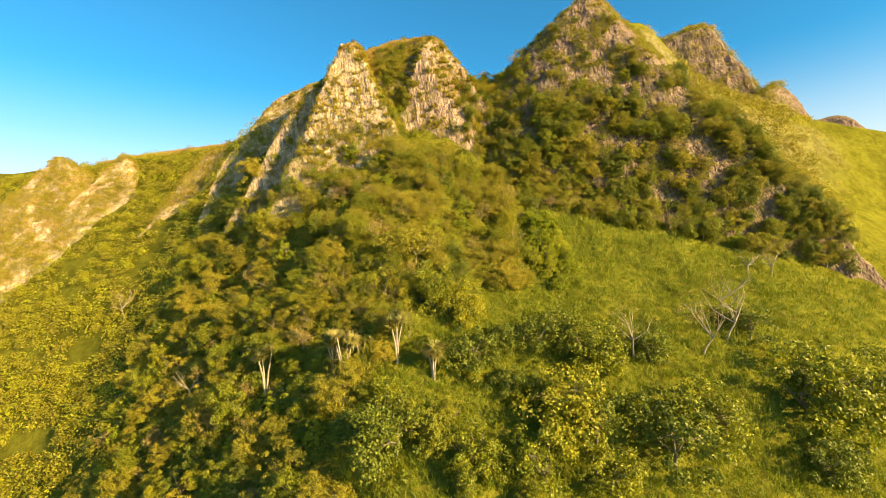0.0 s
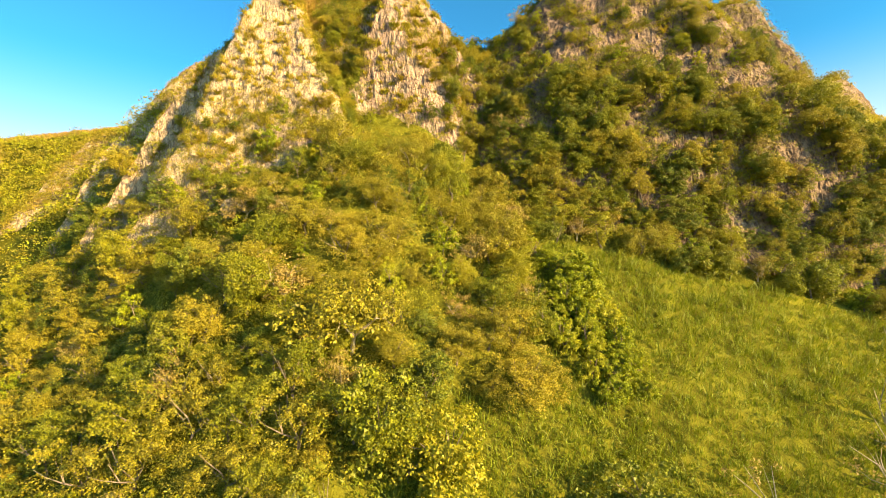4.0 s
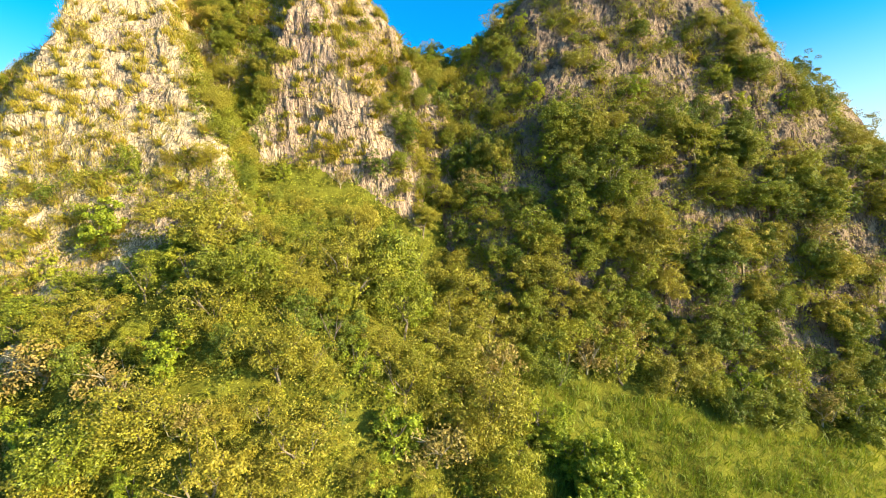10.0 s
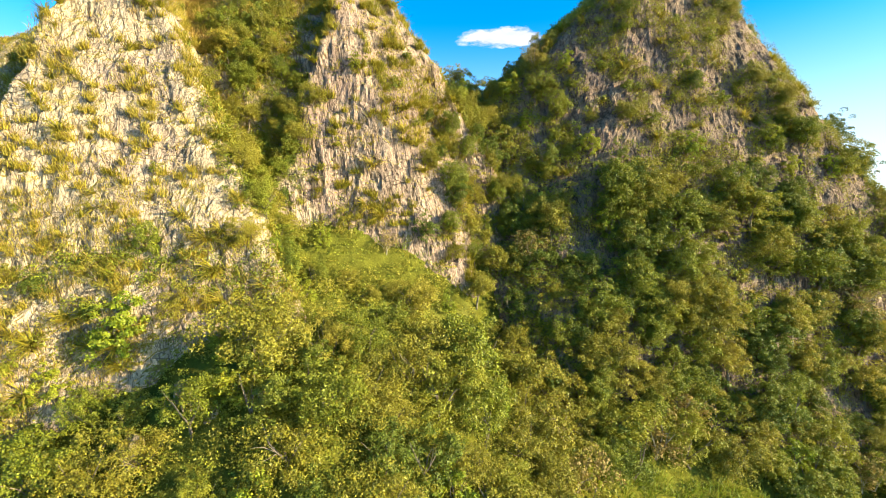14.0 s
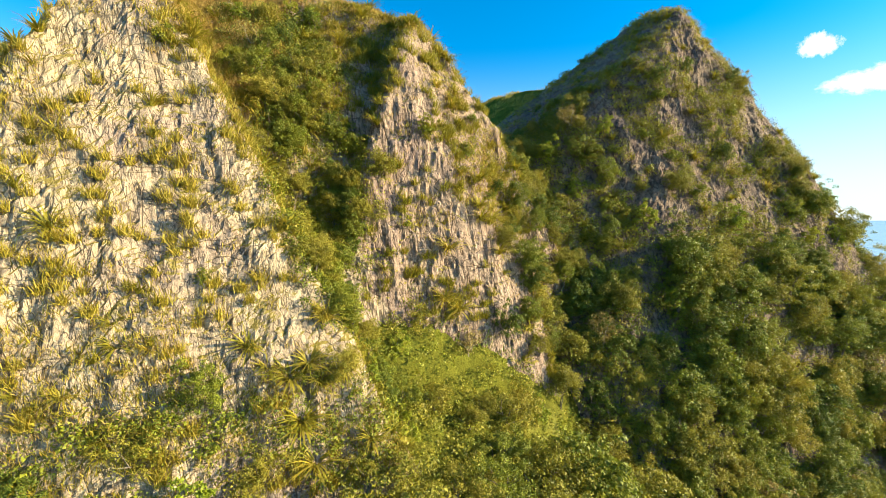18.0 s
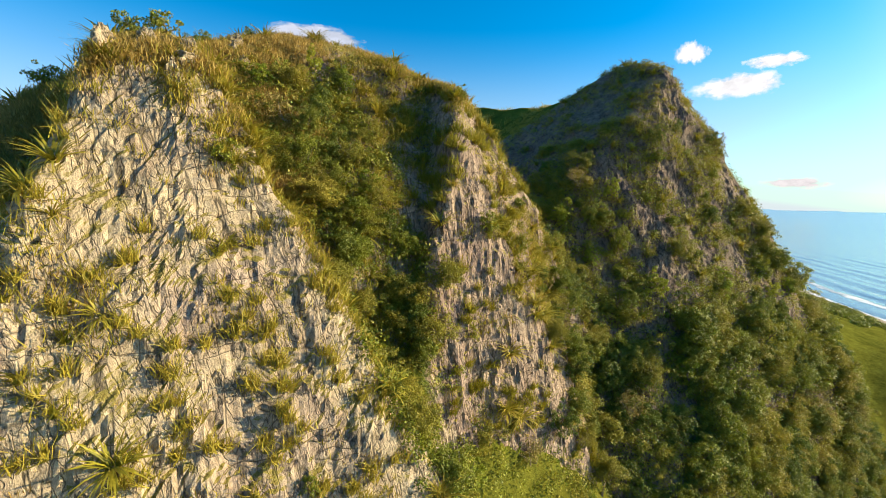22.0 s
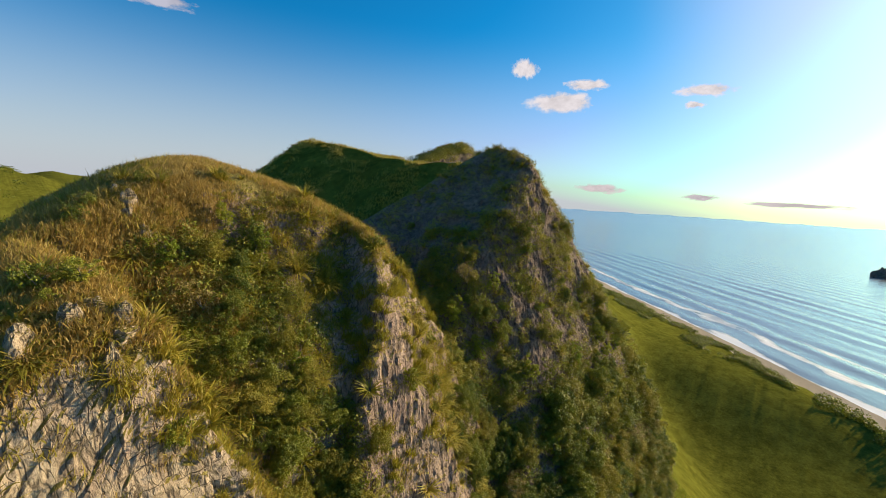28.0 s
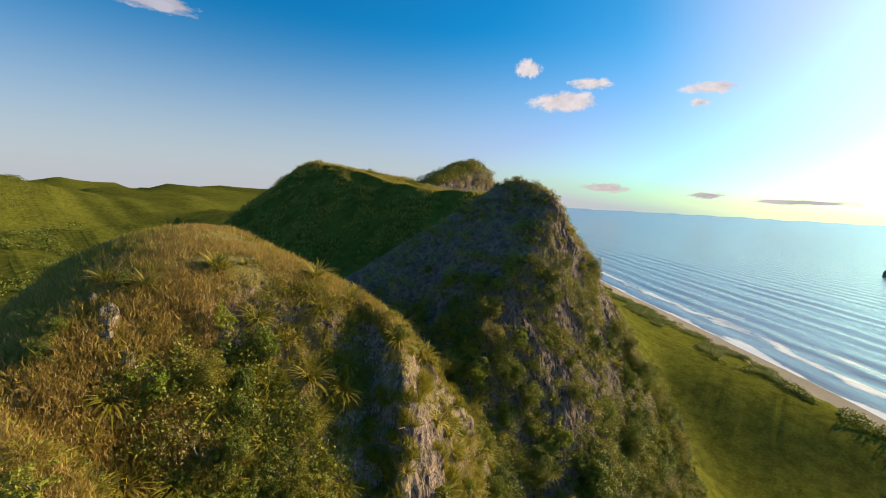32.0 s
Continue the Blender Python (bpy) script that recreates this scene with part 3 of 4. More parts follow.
build_ground()
build_crag("crag_west", crag_west, (-94, 38), (8, 116), 0.21, M_ROCK_PALE, "pale craggy rock buttress with grassy ledges on the hillside", 88, M_ROCK_ROSE, -25)
build_crag("crag_east", crag_east, (-4, 48), (90, 125), 0.25, M_ROCK_DARK, "dark brown rocky peak with bushy ledges", 98)
build_crag("crag_far", crag_far, (50, 92), (172, 190), 0.5, M_ROCK_DARK, "distant craggy headland peaks above the coast")
build_crag("bluffs_west", bluffs_west, (-200, 56), (-82, 120), 0.4, M_ROCK_PALE, "pale rock bluffs along the western hillside")
build_sea()

# ---------------------------------------------------------------- plants
def part(name, mesh, parent, label=""):
    ob = new(name, mesh)
    ob.parent = parent
    return tagged(ob, label)


def mesh_from(name, verts, faces, mat):
    me = bpy.data.meshes.new(name)
    me.from_pydata([tuple(v) for v in verts], [], [tuple(f) for f in faces])
    me.materials.append(mat)
    return me


def tube(path, radii, sides=5):
    """A tapered limb along a list of points."""
    verts, faces = [], []
    for k, (p, r) in enumerate(zip(path, radii)):
        p = np.array(p)
        d = np.array(path[min(k + 1, len(path) - 1)]) - np.array(path[max(k - 1, 0)])
        d = d / (np.linalg.norm(d) + 1e-9)
        s = np.cross(d, (0.31, 0.17, 0.94) if abs(d[2]) < 0.8 else (1, 0.2, 0))
        s /= np.linalg.norm(s)
        t = np.cross(d, s)
        for a in range(sides):
            w = 2 * math.pi * a / sides
            verts.append(p + r * (math.cos(w) * s + math.sin(w) * t))
    for k in range(len(path) - 1):
        for a in range(sides):
            b = (a + 1) % sides
            faces.append((k * sides + a, k * sides + b, (k + 1) * sides + b, (k + 1) * sides + a))
    return verts, faces


def joined(pieces):
    verts, faces = [], []
    for v, f in pieces:
        off = len(verts)
        verts += list(v)
        faces += [tuple(i + off for i in q) for q in f]
    return verts, faces


def leaves(rng, centres, sizes, per, leaf):
    """Clumps of small pointed leaves that face mostly outwards."""
    n = len(centres) * per
    c = np.repeat(centres, per, 0)
    s = np.repeat(sizes, per)
    d = rng.normal(size=(n, 3))
    d /= np.linalg.norm(d, axis=1, keepdims=True)
    d[:, 2] = np.where(d[:, 2] < -0.5, -d[:, 2], d[:, 2])
    p = c + d * (s * rng.uniform(0.55, 1.0, n))[:, None] * (1, 1, 0.8)
    a = d + rng.normal(scale=0.7, size=(n, 3))
    a[:, 2] += 0.25
    a /= np.linalg.norm(a, axis=1, keepdims=True)
    b = np.cross(a, rng.normal(size=(n, 3)))
    b /= np.linalg.norm(b, axis=1, keepdims=True)
    t = np.cross(a, b)
    k = leaf * rng.uniform(0.6, 1.4, n)[:, None]
    v = np.stack([p - t * k * 0.62, p + b * k * 1.5 + a * k * 0.25, p + t * k * 0.62], 1)
    return v.reshape(-1, 3), np.arange(3 * n).reshape(-1, 3)


def crown_centres(rng, count, rx, rz, z0, lumps=5):
    """Clump centres over a few overlapping domes, so that the outline is uneven."""
    out, size = [], []
    domes = [(0, 0, 0, 1.0)] + [(rng.uniform(-0.6, 0.6) * rx, rng.uniform(-0.6, 0.6) * rx, rng.uniform(-0.55, 0.35) * rz, rng.uniform(0.42, 0.66)) for _ in range(lumps)]
    for _ in range(count):
        dx, dy, dz, k = domes[rng.integers(len(domes))]
        d = rng.normal(size=3)
        d /= np.linalg.norm(d)
        if d[2] < -0.88:
            d[2] *= -0.6
        r = k * rng.uniform(0.72, 1.0)
        out.append((dx + d[0] * rx * r, dy + d[1] * rx * r, z0 + dz + d[2] * rz * r))
        size.append(rng.uniform(0.5, 1.0) * 0.27 * rx)
    return np.array(out), np.array(size)


def limbs(rng, height, spread_r, count, r0, lean=0.1):
    """A trunk that forks into bent limbs."""
    fork = height * rng.uniform(0.25, 0.4)
    top = np.array((rng.uniform(-lean, lean) * height, rng.uniform(-lean, lean) * height, fork))
    pieces = [tube([(0, 0, -1.2), top * 0.5 + rng.normal(scale=0.05, size=3), top], [r0 * 1.3, r0, r0 * 0.8])]
    for k in range(count):
        w = 2 * math.pi * (k + rng.uniform(-0.3, 0.3)) / count
        end = np.array((math.cos(w) * spread_r * rng.uniform(0.5, 0.9), math.sin(w) * spread_r * rng.uniform(0.5, 0.9), height * rng.uniform(0.6, 0.92)))
        mid = top * 0.5 + end * 0.5 + rng.normal(scale=0.12 * spread_r, size=3)
        pieces.append(tube([top, mid, end], [r0 * 0.6, r0 * 0.38, r0 * 0.12], 4))
        for _ in range(2):
            tip = mid + (end - mid) * rng.uniform(0.2, 0.9) + rng.normal(scale=0.25 * spread_r, size=3)
            pieces.append(tube([mid, (mid + tip) / 2 + rng.normal(scale=0.06 * spread_r, size=3), tip], [r0 * 0.3, r0 * 0.18, r0 * 0.05], 3))
    return joined(pieces)


def tree_meshes(name, seed, height, rx, rz, clumps, per, leaf, mat, bark=None):
    rng = np.random.default_rng(seed)
    c, s = crown_centres(rng, clumps, rx, rz, height - rz)
    v, f = leaves(rng, c, s, per, leaf)
    tv, tf = limbs(rng, height * 0.86, rx * 0.8, 4, 0.035 * rx + 0.03)
    return mesh_from(name + "_trunk", tv, tf, bark or M_BARK), mesh_from(name + "_crown", v, f, mat)


BROAD = [tree_meshes("broadleaf", 100 + k, 6.0, 2.8, 3.1, 110, 78, 0.1, M_LEAF) for k in range(5)]
OLIVE = [tree_meshes("olive", 120 + k, 5.4, 3.0, 2.8, 110, 78, 0.095, M_LEAF_OLIVE) for k in range(4)]
BRIGHT = [tree_meshes("sapling", 140 + k, 4.8, 1.5, 2.45, 70, 66, 0.09, M_LEAF_BRIGHT) for k in range(3)]
TAN = [tree_meshes("dry", 160 + k, 5.2, 2.6, 2.4, 60, 26, 0.11, M_LEAF_TAN, M_BARK_PALE) for k in range(3)]
FINE = [tree_meshes("fineleaf", 200 + k, 5.6, 2.2, 2.9, 110, 66, 0.09, M_LEAF_FINE) for k in range(3)]
SHRUB = [tree_meshes("shrub", 180 + k, 2.2, 1.3, 1.2, 44, 40, 0.085, M_LEAF) for k in range(3)]
BUSH = [tree_meshes("bush", 220 + k, 5.4, 3.0, 3.3, 120, 58, 0.12, M_LEAF if k % 2 else M_LEAF_FINE) for k in range(4)]


# finer leaves for the trees that stand close to the flight
NEAR = {"broadleaf_tree": [tree_meshes("broadleaf_close", 100 + k, 6.0, 2.8, 3.1, 140, 80, 0.085, M_LEAF) for k in range(4)],
        "olive_tree": [tree_meshes("olive_close", 120 + k, 5.4, 3.0, 2.8, 140, 80, 0.08, M_LEAF_OLIVE) for k in range(3)]}
rng = np.random.default_rng(7)


def plant(kind, meshes, label, category, x, y, size, group="", sink=0.3, z=None):
    base = new(kind)
    base.matrix_world = Matrix.LocRotScale((x, y, (float(land_height(x, y)) if z is None else z) - sink),
                                           Euler((rng.uniform(-0.06, 0.06), rng.uniform(-0.06, 0.06), rng.uniform(0, 6.28))),
                                           (size * rng.uniform(0.9, 1.12), size * rng.uniform(0.9, 1.12), size * rng.uniform(0.9, 1.15)))
    part("trunk", meshes[0], base)
    part("crown", meshes[1], base)
    return tagged(base, label, category, group)


def wooded(x, y):
    """How thickly trees stand, 0 to 1."""
    z = land_height(x, y)
    west = step(-16, -21, x - 0.6 * np.maximum(y - 8, 0)) * step(-60 + 0 * x, -40, y)
    mid = step(9, 4, x) * step(30, 36, y)
    low = np.maximum(west, mid) * step(21, 16, z) * step(69, 64, y)
    east = step(3, 8, x) * step(74, 66, x) * step(56.5, 58.5, y - 0.06 * np.maximum(x - 30, 0)) * step(34, 26, z)
    gully = step(-5, -1, x) * step(14, 10, x) * step(56, 60, y) * step(48, 40, z)
    cleft = step(5.2, 4.0, np.abs(x + 26 - 0.3 * (38 - z))) * step(58, 60, y) * step(82, 79, y) * step(52, 48, z) * step(10, 14, z)
    return np.maximum.reduce([low, east, gully, cleft])


def sown(count, lo, hi, weight, tries):
    """Random places, kept by a weight from 0 to 1."""
    p = rng.uniform(lo, hi, (tries, 2))
    keep = rng.uniform(size=tries) < weight(p[:, 0], p[:, 1])
    return p[keep][:count]


def thinned(points, gap):
    """Places no nearer to one another than gap."""
    cells, out = {}, []
    for x, y in points:
        c = (int(x // gap), int(y // gap))
        near = [q for dx in (-1, 0, 1) for dy in (-1, 0, 1) for q in cells.get((c[0] + dx, c[1] + dy), ())]
        if all((x - a) ** 2 + (y - b) ** 2 >= gap * gap for a, b in near):
            cells.setdefault(c, []).append((x, y))
            out.append((float(x), float(y)))
    return out


KINDS = (("broadleaf_tree", BROAD, "dense dark-green broadleaf tree on the steep slope", "tree", 0.24),
         ("olive_tree", OLIVE, "olive-green spreading tree with a rounded crown", "tree", 0.35),
         ("fineleaf_tree", FINE, "small-leaved dark tree with a tight upright crown", "tree", 0.14),
         ("sapling_tree", BRIGHT, "bright green young tree with an upright crown", "tree", 0.18),
         ("dry_tree", TAN, "half-bare tan tree with pale branches", "tree", 0.09))


def pick():
    r = rng.uniform()
    for k in KINDS:
        if r < k[4]:
            return k
        r -= k[4]
    return KINDS[0]


stand = thinned(sown(20000, (-84, -22), (70, 90), wooded, 70000), 2.6)[:1600]
tall = land_height(*np.array(stand).T)
for (x, y), z in zip(stand, tall):
    k = pick()
    some = NEAR.get(k[0], k[1]) if -46 < x < 12 and 18 < y < 56 else k[1]
    plant(k[0], some[rng.integers(len(some))], k[2], k[3], x, y, (rng.uniform(0.5, 1.0) if x > -4 else rng.uniform(0.4, 0.7)) if z > 12 else rng.uniform(0.6, 1.35),
          "trees of the hillside wood", 0.9 if z < 12 else 0.5, float(z))


def leafy_stuff(name, spots, seed, size, per, leaf, mat, label, category):
    """A blanket of leafy clumps over many places, as one mesh."""
    r = np.random.default_rng(seed)
    p = np.array(spots)
    s = r.uniform(0.6, 1.25, len(p)) * size
    p[:, 2] += s * 0.35
    v, f = leaves(r, p, s, per, leaf)
    return tagged(mesh_object(name, v.tolist(), f.tolist(), mat), label, category, kind="stuff")


def grounded(p, up=0.0):
    return np.c_[p, land_height(p[:, 0], p[:, 1]) + up]


leafy_stuff("undergrowth", grounded(sown(5200, (-84, -24), (70, 90), wooded, 22000)), 61, 1.15, 84, 0.115, M_LEAF,
            "dense green undergrowth between the trees", "undergrowth")
leafy_stuff("olive_undergrowth", grounded(sown(2400, (-84, -24), (70, 90), wooded, 14000), 0.3), 62, 1.2, 84, 0.11, M_LEAF_OLIVE,
            "olive-green brush filling the wood", "undergrowth")


def far_wood(x, y):
    z, b = ground_height(x, y), bluffs_west(x, y)
    return step(-70, -80, x) * step(34, 26, z) * (b < z + 0.8) * np.where((y > 66) & (bluffs_west(x, y + 9) > ground_height(x, y + 9) + 2), 0.7, 1.0) * (0.55 + 0.45 * vnoise(x / 7, y / 7, 0, 71) > 0.25)


leafy_stuff("far_woods", grounded(sown(6500, (-240, -40), (-70, 112), far_wood, 34000), 0.5), 63, 2.1, 66, 0.24, M_LEAF_OLIVE,
            "wooded western hillside in low sun", "woodland")
leafy_stuff("far_bright_woods", grounded(sown(2600, (-240, -40), (-70, 112), far_wood, 14000), 0.9), 64, 2.2, 66, 0.24, M_LEAF_BRIGHT,
            "light-green tree crowns on the western hillside", "woodland")


def coast_band(x, y):
    out = x * shore_out[0] + y * shore_out[1] - SHORE_OUT
    return step(-74, -66, out) * step(-28, -36, out) * (vnoise(x / 16, y / 16, 0, 72) > -0.15) * np.where(out < -52, vnoise(x / 30, y / 30, 0, 73) > -0.1, 1.0)


leafy_stuff("coastal_scrub", grounded(sown(2600, (120, -220), (760, 460), coast_band, 60000)), 65, 2.6, 40, 0.55, M_LEAF,
            "dark scrub along the top of the beach", "scrub")


def ridge_side(x, y):
    return (crag_east(x, y) < ground_height(x, y) + 0.5) * step(58, 63, x) * step(98, 90, x - 0.25 * (y - 90))


leafy_stuff("ridge_brush", grounded(sown(2200, (58, 80), (106, 150), ridge_side, 9000)), 81, 2.1, 60, 0.22, M_LEAF_OLIVE,
            "olive scrub on the ridge behind the brown crag", "scrub")


def paddock_scrub(x, y):
    return (vnoise(x / 70, y / 70, 0, 74) + 0.5 * vnoise(x / 22, y / 22, 0, 75) > 0.05) * step(330, 420, np.hypot(x + 30, y - 45))


leafy_stuff("hill_scrub", grounded(sown(7000, (-1000, 170), (60, 1300), paddock_scrub, 40000)), 82, 4.2, 26, 0.9, M_LEAF_FINE,
            "dark scrub in the folds of the far hills", "scrub")


def low_slope(x, y):
    return (wooded(x, y) < 0.3) * (0.35 + 0.65 * (vnoise(x / 3.5, y / 3.5, 0, 98) > 0.0)) * step(48, 30, x + 0.6 * y) * step(40, 32, y)


leafy_stuff("bracken", grounded(sown(5200, (-20, -34), (60, 40), low_slope, 30000)), 83, 0.62, 34, 0.1, M_GRASS_PALE,
            "soft green bracken and long grass in billows on the slope", "bracken")


# ---------------------------------------------------------------- flax and tussock on the rock
def blades_mesh(name, seed, count, length, width, droop, mat, upright=0.9):
    """A clump of strap-like blades that arch outwards from one root."""
    r = np.random.default_rng(seed)
    verts, quads = [], []
    for _ in range(count):
        a, tilt = r.uniform(0, 2 * math.pi), abs(r.normal(0, 0.45)) + 0.12
        ln, wd = length * r.uniform(0.6, 1.15), width * r.uniform(0.7, 1.2)
        out = np.array((math.cos(a), math.sin(a), 0))
        side = np.array((-math.sin(a), math.cos(a), 0))
        p, ang, row = out * r.uniform(0, 0.12) * length, math.pi / 2 * upright - tilt, []
        for k in range(5):
            w = wd * (1, 0.95, 0.8, 0.5, 0.06)[k]
            row.append((p - side * w, p + side * w))
            p = p + (out * math.cos(ang) + np.array((0, 0, 1)) * math.sin(ang)) * ln / 4
            ang -= droop * r.uniform(0.6, 1.3)
        off = len(verts)
        for l_, r_ in row:
            verts += [l_, r_]
        quads += [(off + 2 * k, off + 2 * k + 1, off + 2 * k + 3, off + 2 * k + 2) for k in range(4)]
    return mesh_from(name, verts, quads, mat)


FLAX = [blades_mesh("flax", 300 + k, 64, 1.5, 0.045, 0.33, M_FLAX) for k in range(4)]


def rock_spots(count, lo, hi, height, ok, tries=40):
    """Places on a crag, spread over its true area, with their outward direction."""
    x, y = rng.uniform(lo, hi, (count * tries, 2)).T
    z = height(x, y)
    gx = (height(x + 0.3, y) - height(x - 0.3, y)) / 0.6
    gy = (height(x, y + 0.3) - height(x, y - 0.3)) / 0.6
    area = np.sqrt(1 + gx * gx + gy * gy)
    keep = (z > ground_height(x, y) + 1.0) & (rng.uniform(size=len(x)) * 4 < area) & ok(x, y, z, area)
    n = np.stack([-gx, -gy, np.ones_like(gx)], -1) / area[:, None]
    x, y, z, n = x[keep][:count], y[keep][:count], z[keep][:count], n[keep][:count]
    s = crag_bump(x, y, z) * (0.25 + 0.75 * step(0.95, 0.6, n[:, 2]))
    return np.stack([x, y, z], -1) + n * s[:, None], n


def grows(x, y, z, area):
    """Plants keep to patches and to gentler ledges; the pale face is barest."""
    u, w = 0.8 * x + 0.6 * z, -0.6 * x + 0.8 * z
    m = vnoise(u / 4.0, y / 5, w / 6.5, 91) + 0.6 * vnoise(w / 1.6, y / 1.6, u / 2.1, 92)
    bare = step(-29, -34, x) * step(-50, -46, x) * step(46, 40, z) * step(12, 18, z)
    lush = step(-33, -29, x) * step(-12, -17, x) * step(66, 70, y) * step(49, 45, z)
    wall = step(4.0, 2.8, np.abs(x + 17)) * step(30, 34, z) * step(1.9, 2.3, area)      # the bare side of the pillar
    lone = vnoise(u / 0.8, y / 0.8, w / 0.8, 97) > 0.46
    return (m > -0.12 + 0.12 * (area - 1.5) + 0.1 * bare - 0.7 * lush + 2.0 * wall) | lone


def grassy(x, y, z, area):
    return grows(x, y, z, area) | ((area < 1.75) & (vnoise(x / 3, y / 3, z / 3, 93) > -0.25))


for name, height, lo, hi, count, label in (
        ("flax_bush", crag_west, (-66, 50), (-2, 86), 298, "yellow-green flax clump with arching blades on a rock ledge"),
        ("ledge_flax", crag_east, (2, 60), (72, 100), 240, "olive-green flax clump on the dark crag")):
    for p, n in zip(*rock_spots(count, lo, hi, height, grows)):
        ob = new(name, FLAX[rng.integers(4)])
        up = (Vector((0, 0, 1)) * 0.75 + Vector(n) * 0.5).normalized()
        ob.matrix_world = Matrix.LocRotScale(Vector(p - n * 0.12), up.to_track_quat("Z", "Y") @ Euler((0, 0, rng.uniform(0, 6.28))).to_quaternion(),
                                             Vector((1, 1, 1)) * rng.uniform(0.6, 1.45))
        tagged(ob, label, "flax", "flax clumps on the crag")
TUSSOCK = [blades_mesh("tussock", 350 + k, 70, 0.8, 0.022, 0.42, M_FLAX) for k in range(3)]
for p, n in zip(*rock_spots(298, (-64, 50), (-2, 86), crag_west, grows)):
    ob = new("tussock_clump", TUSSOCK[rng.integers(3)])
    ob.matrix_world = Matrix.LocRotScale(Vector(p - n * 0.08), Euler((0.35 * -n[1] * -1, 0.35 * n[0], rng.uniform(0, 6.28))), Vector((1, 1, 1)) * rng.uniform(0.9, 1.9))
    tagged(ob, "drooping yellow-green tussock clump on the pale rock", "tussock", "tussocks on the crag")
for height, lo, hi, count in ((crag_west, (-80, 50), (4, 98), 110), (crag_east, (2, 60), (74, 98), 210)):
    for p, n in zip(*rock_spots(count, lo, hi, height, lambda x, y, z, a: grows(x, y, z, a) & (z < 50))):
        plant("ledge_shrub", SHRUB[rng.integers(3)], "small dark-green shrub rooted on a rock ledge", "shrub", p[0], p[1], rng.uniform(0.35, 0.9),
              "shrubs on the crags", 0.1, p[2])


def tufts(name, spots, seed, per, length, width, mat, label, spread_r=0.25):
    """Loose grass: many small tufts of blades in one mesh."""
    r = np.random.default_rng(seed)
    n = len(spots) * per
    root = np.repeat(np.array([s[0] for s in spots]), per, 0) + r.normal(scale=spread_r, size=(n, 3)) * (1, 1, 0.25)
    up = np.repeat(np.array([s[1] for s in spots]), per, 0) + r.normal(scale=0.38, size=(n, 3))
    up /= np.linalg.norm(up, axis=1, keepdims=True)
    side = np.cross(up, r.normal(size=(n, 3)))
    side /= np.linalg.norm(side, axis=1, keepdims=True)
    ln = (length * r.uniform(0.5, 1.25, n))[:, None]
    mid = root + up * ln * 0.55
    tip = mid + (up + r.normal(scale=0.45, size=(n, 3)) - (0, 0, 0.25)) * ln * 0.5
    v = np.stack([root - side * width, root + side * width, mid + side * width * 0.8, mid - side * width * 0.8, tip], 1).reshape(-1, 3)
    base = np.arange(n) * 5
    f = [(b, b + 1, b + 2, b + 3) for b in base] + [(b + 3, b + 2, b + 4) for b in base]
    ob = mesh_object(name, v.tolist(), f, mat)
    return tagged(ob, label, "grass", kind="stuff")


for name, height, lo, hi, count, size, mat, ok, label in (
        ("ledge_brush", crag_east, (2, 48), (84, 104), 3600, 1.0, M_LEAF, lambda x, y, z, a: grows(x, y, z, a) & (z < 52), "dark green brush in the clefts of the brown crag"),
        ("olive_ledge_brush", crag_east, (2, 48), (84, 104), 1900, 0.8, M_LEAF_OLIVE, lambda x, y, z, a: grows(x, y, z, a), "olive brush over the ledges of the brown crag"),
        ("gully_brush", crag_west, (-40, 56), (2, 84), 900, 0.8, M_LEAF, lambda x, y, z, a: (wooded(x, y) > 0.4) & (grows(x, y, z, a) | (x < -21)), "bright green brush filling the gully of the pale crag")):
    leafy_stuff(name, rock_spots(count, lo, hi, height, ok)[0], 66 + count % 7, size, 56, 0.1, mat, label, "brush")


def upright(spots):
    return [(p, (0.2 * n[0], 0.2 * n[1], 1.0)) for p, n in zip(*spots)]


tufts("dry_grass", upright(rock_spots(13000, (-88, 46), (4, 108), crag_west, grassy, 12)), 41, 9, 0.32, 0.02, M_DRY,
      "straw-coloured dry grass on the ledges and crest of the crag", 0.3)
tufts("crest_grass", upright(rock_spots(10000, (-50, 62), (0, 106), crag_west, lambda x, y, z, a: (z > 44) & (a < 1.55) & (y > 70) & (vnoise(x / 3, y / 3, 0, 105) > -0.35), 20)), 45, 9, 0.38, 0.02, M_DRY,
      "golden dry grass over the crest of the crag", 0.3)
for name, lo, hi, count, seed in (("face_tussock", (-49, 54), (-24, 77), 380, 55), ("pillar_tussock", (-22, 58), (-2, 77), 260, 56)):
    tufts(name, upright(rock_spots(count, lo, hi, crag_west, lambda x, y, z, a: (a > 1.6) & (vnoise(x / 1.4, y / 1.4, z / 1.8, 110) + 0.5 * vnoise(x / 5, y / 5, z / 7, 112) > 0.2))), seed, 64, 0.9, 0.026, M_FLAX,
          "small yellow-green tussocks scattered over the bare rock", 0.2)
tufts("rim_grass", upright(rock_spots(15000, (-50, 58), (-28, 84), crag_west, lambda x, y, z, a: (z > 39) & (a < 2.0) & (vnoise(x / 2, y / 2, z / 2, 109) > -0.45), 20)), 46, 9, 0.4, 0.028, M_DRY,
      "ochre dry grass over the top of the pale buttress", 0.3)
tufts("ledge_grass", upright(rock_spots(12000, (-84, 48), (2, 100), crag_west, grows, 20)), 44, 9, 0.55, 0.024, M_FLAX,
      "yellow-green tussock on the ledges of the pale crag", 0.3)
tufts("crag_grass", upright(rock_spots(7500, (2, 56), (80, 106), crag_east, grows, 16)), 42, 8, 0.5, 0.026, M_FLAX,
      "olive tussock grass on the dark crag", 0.3)


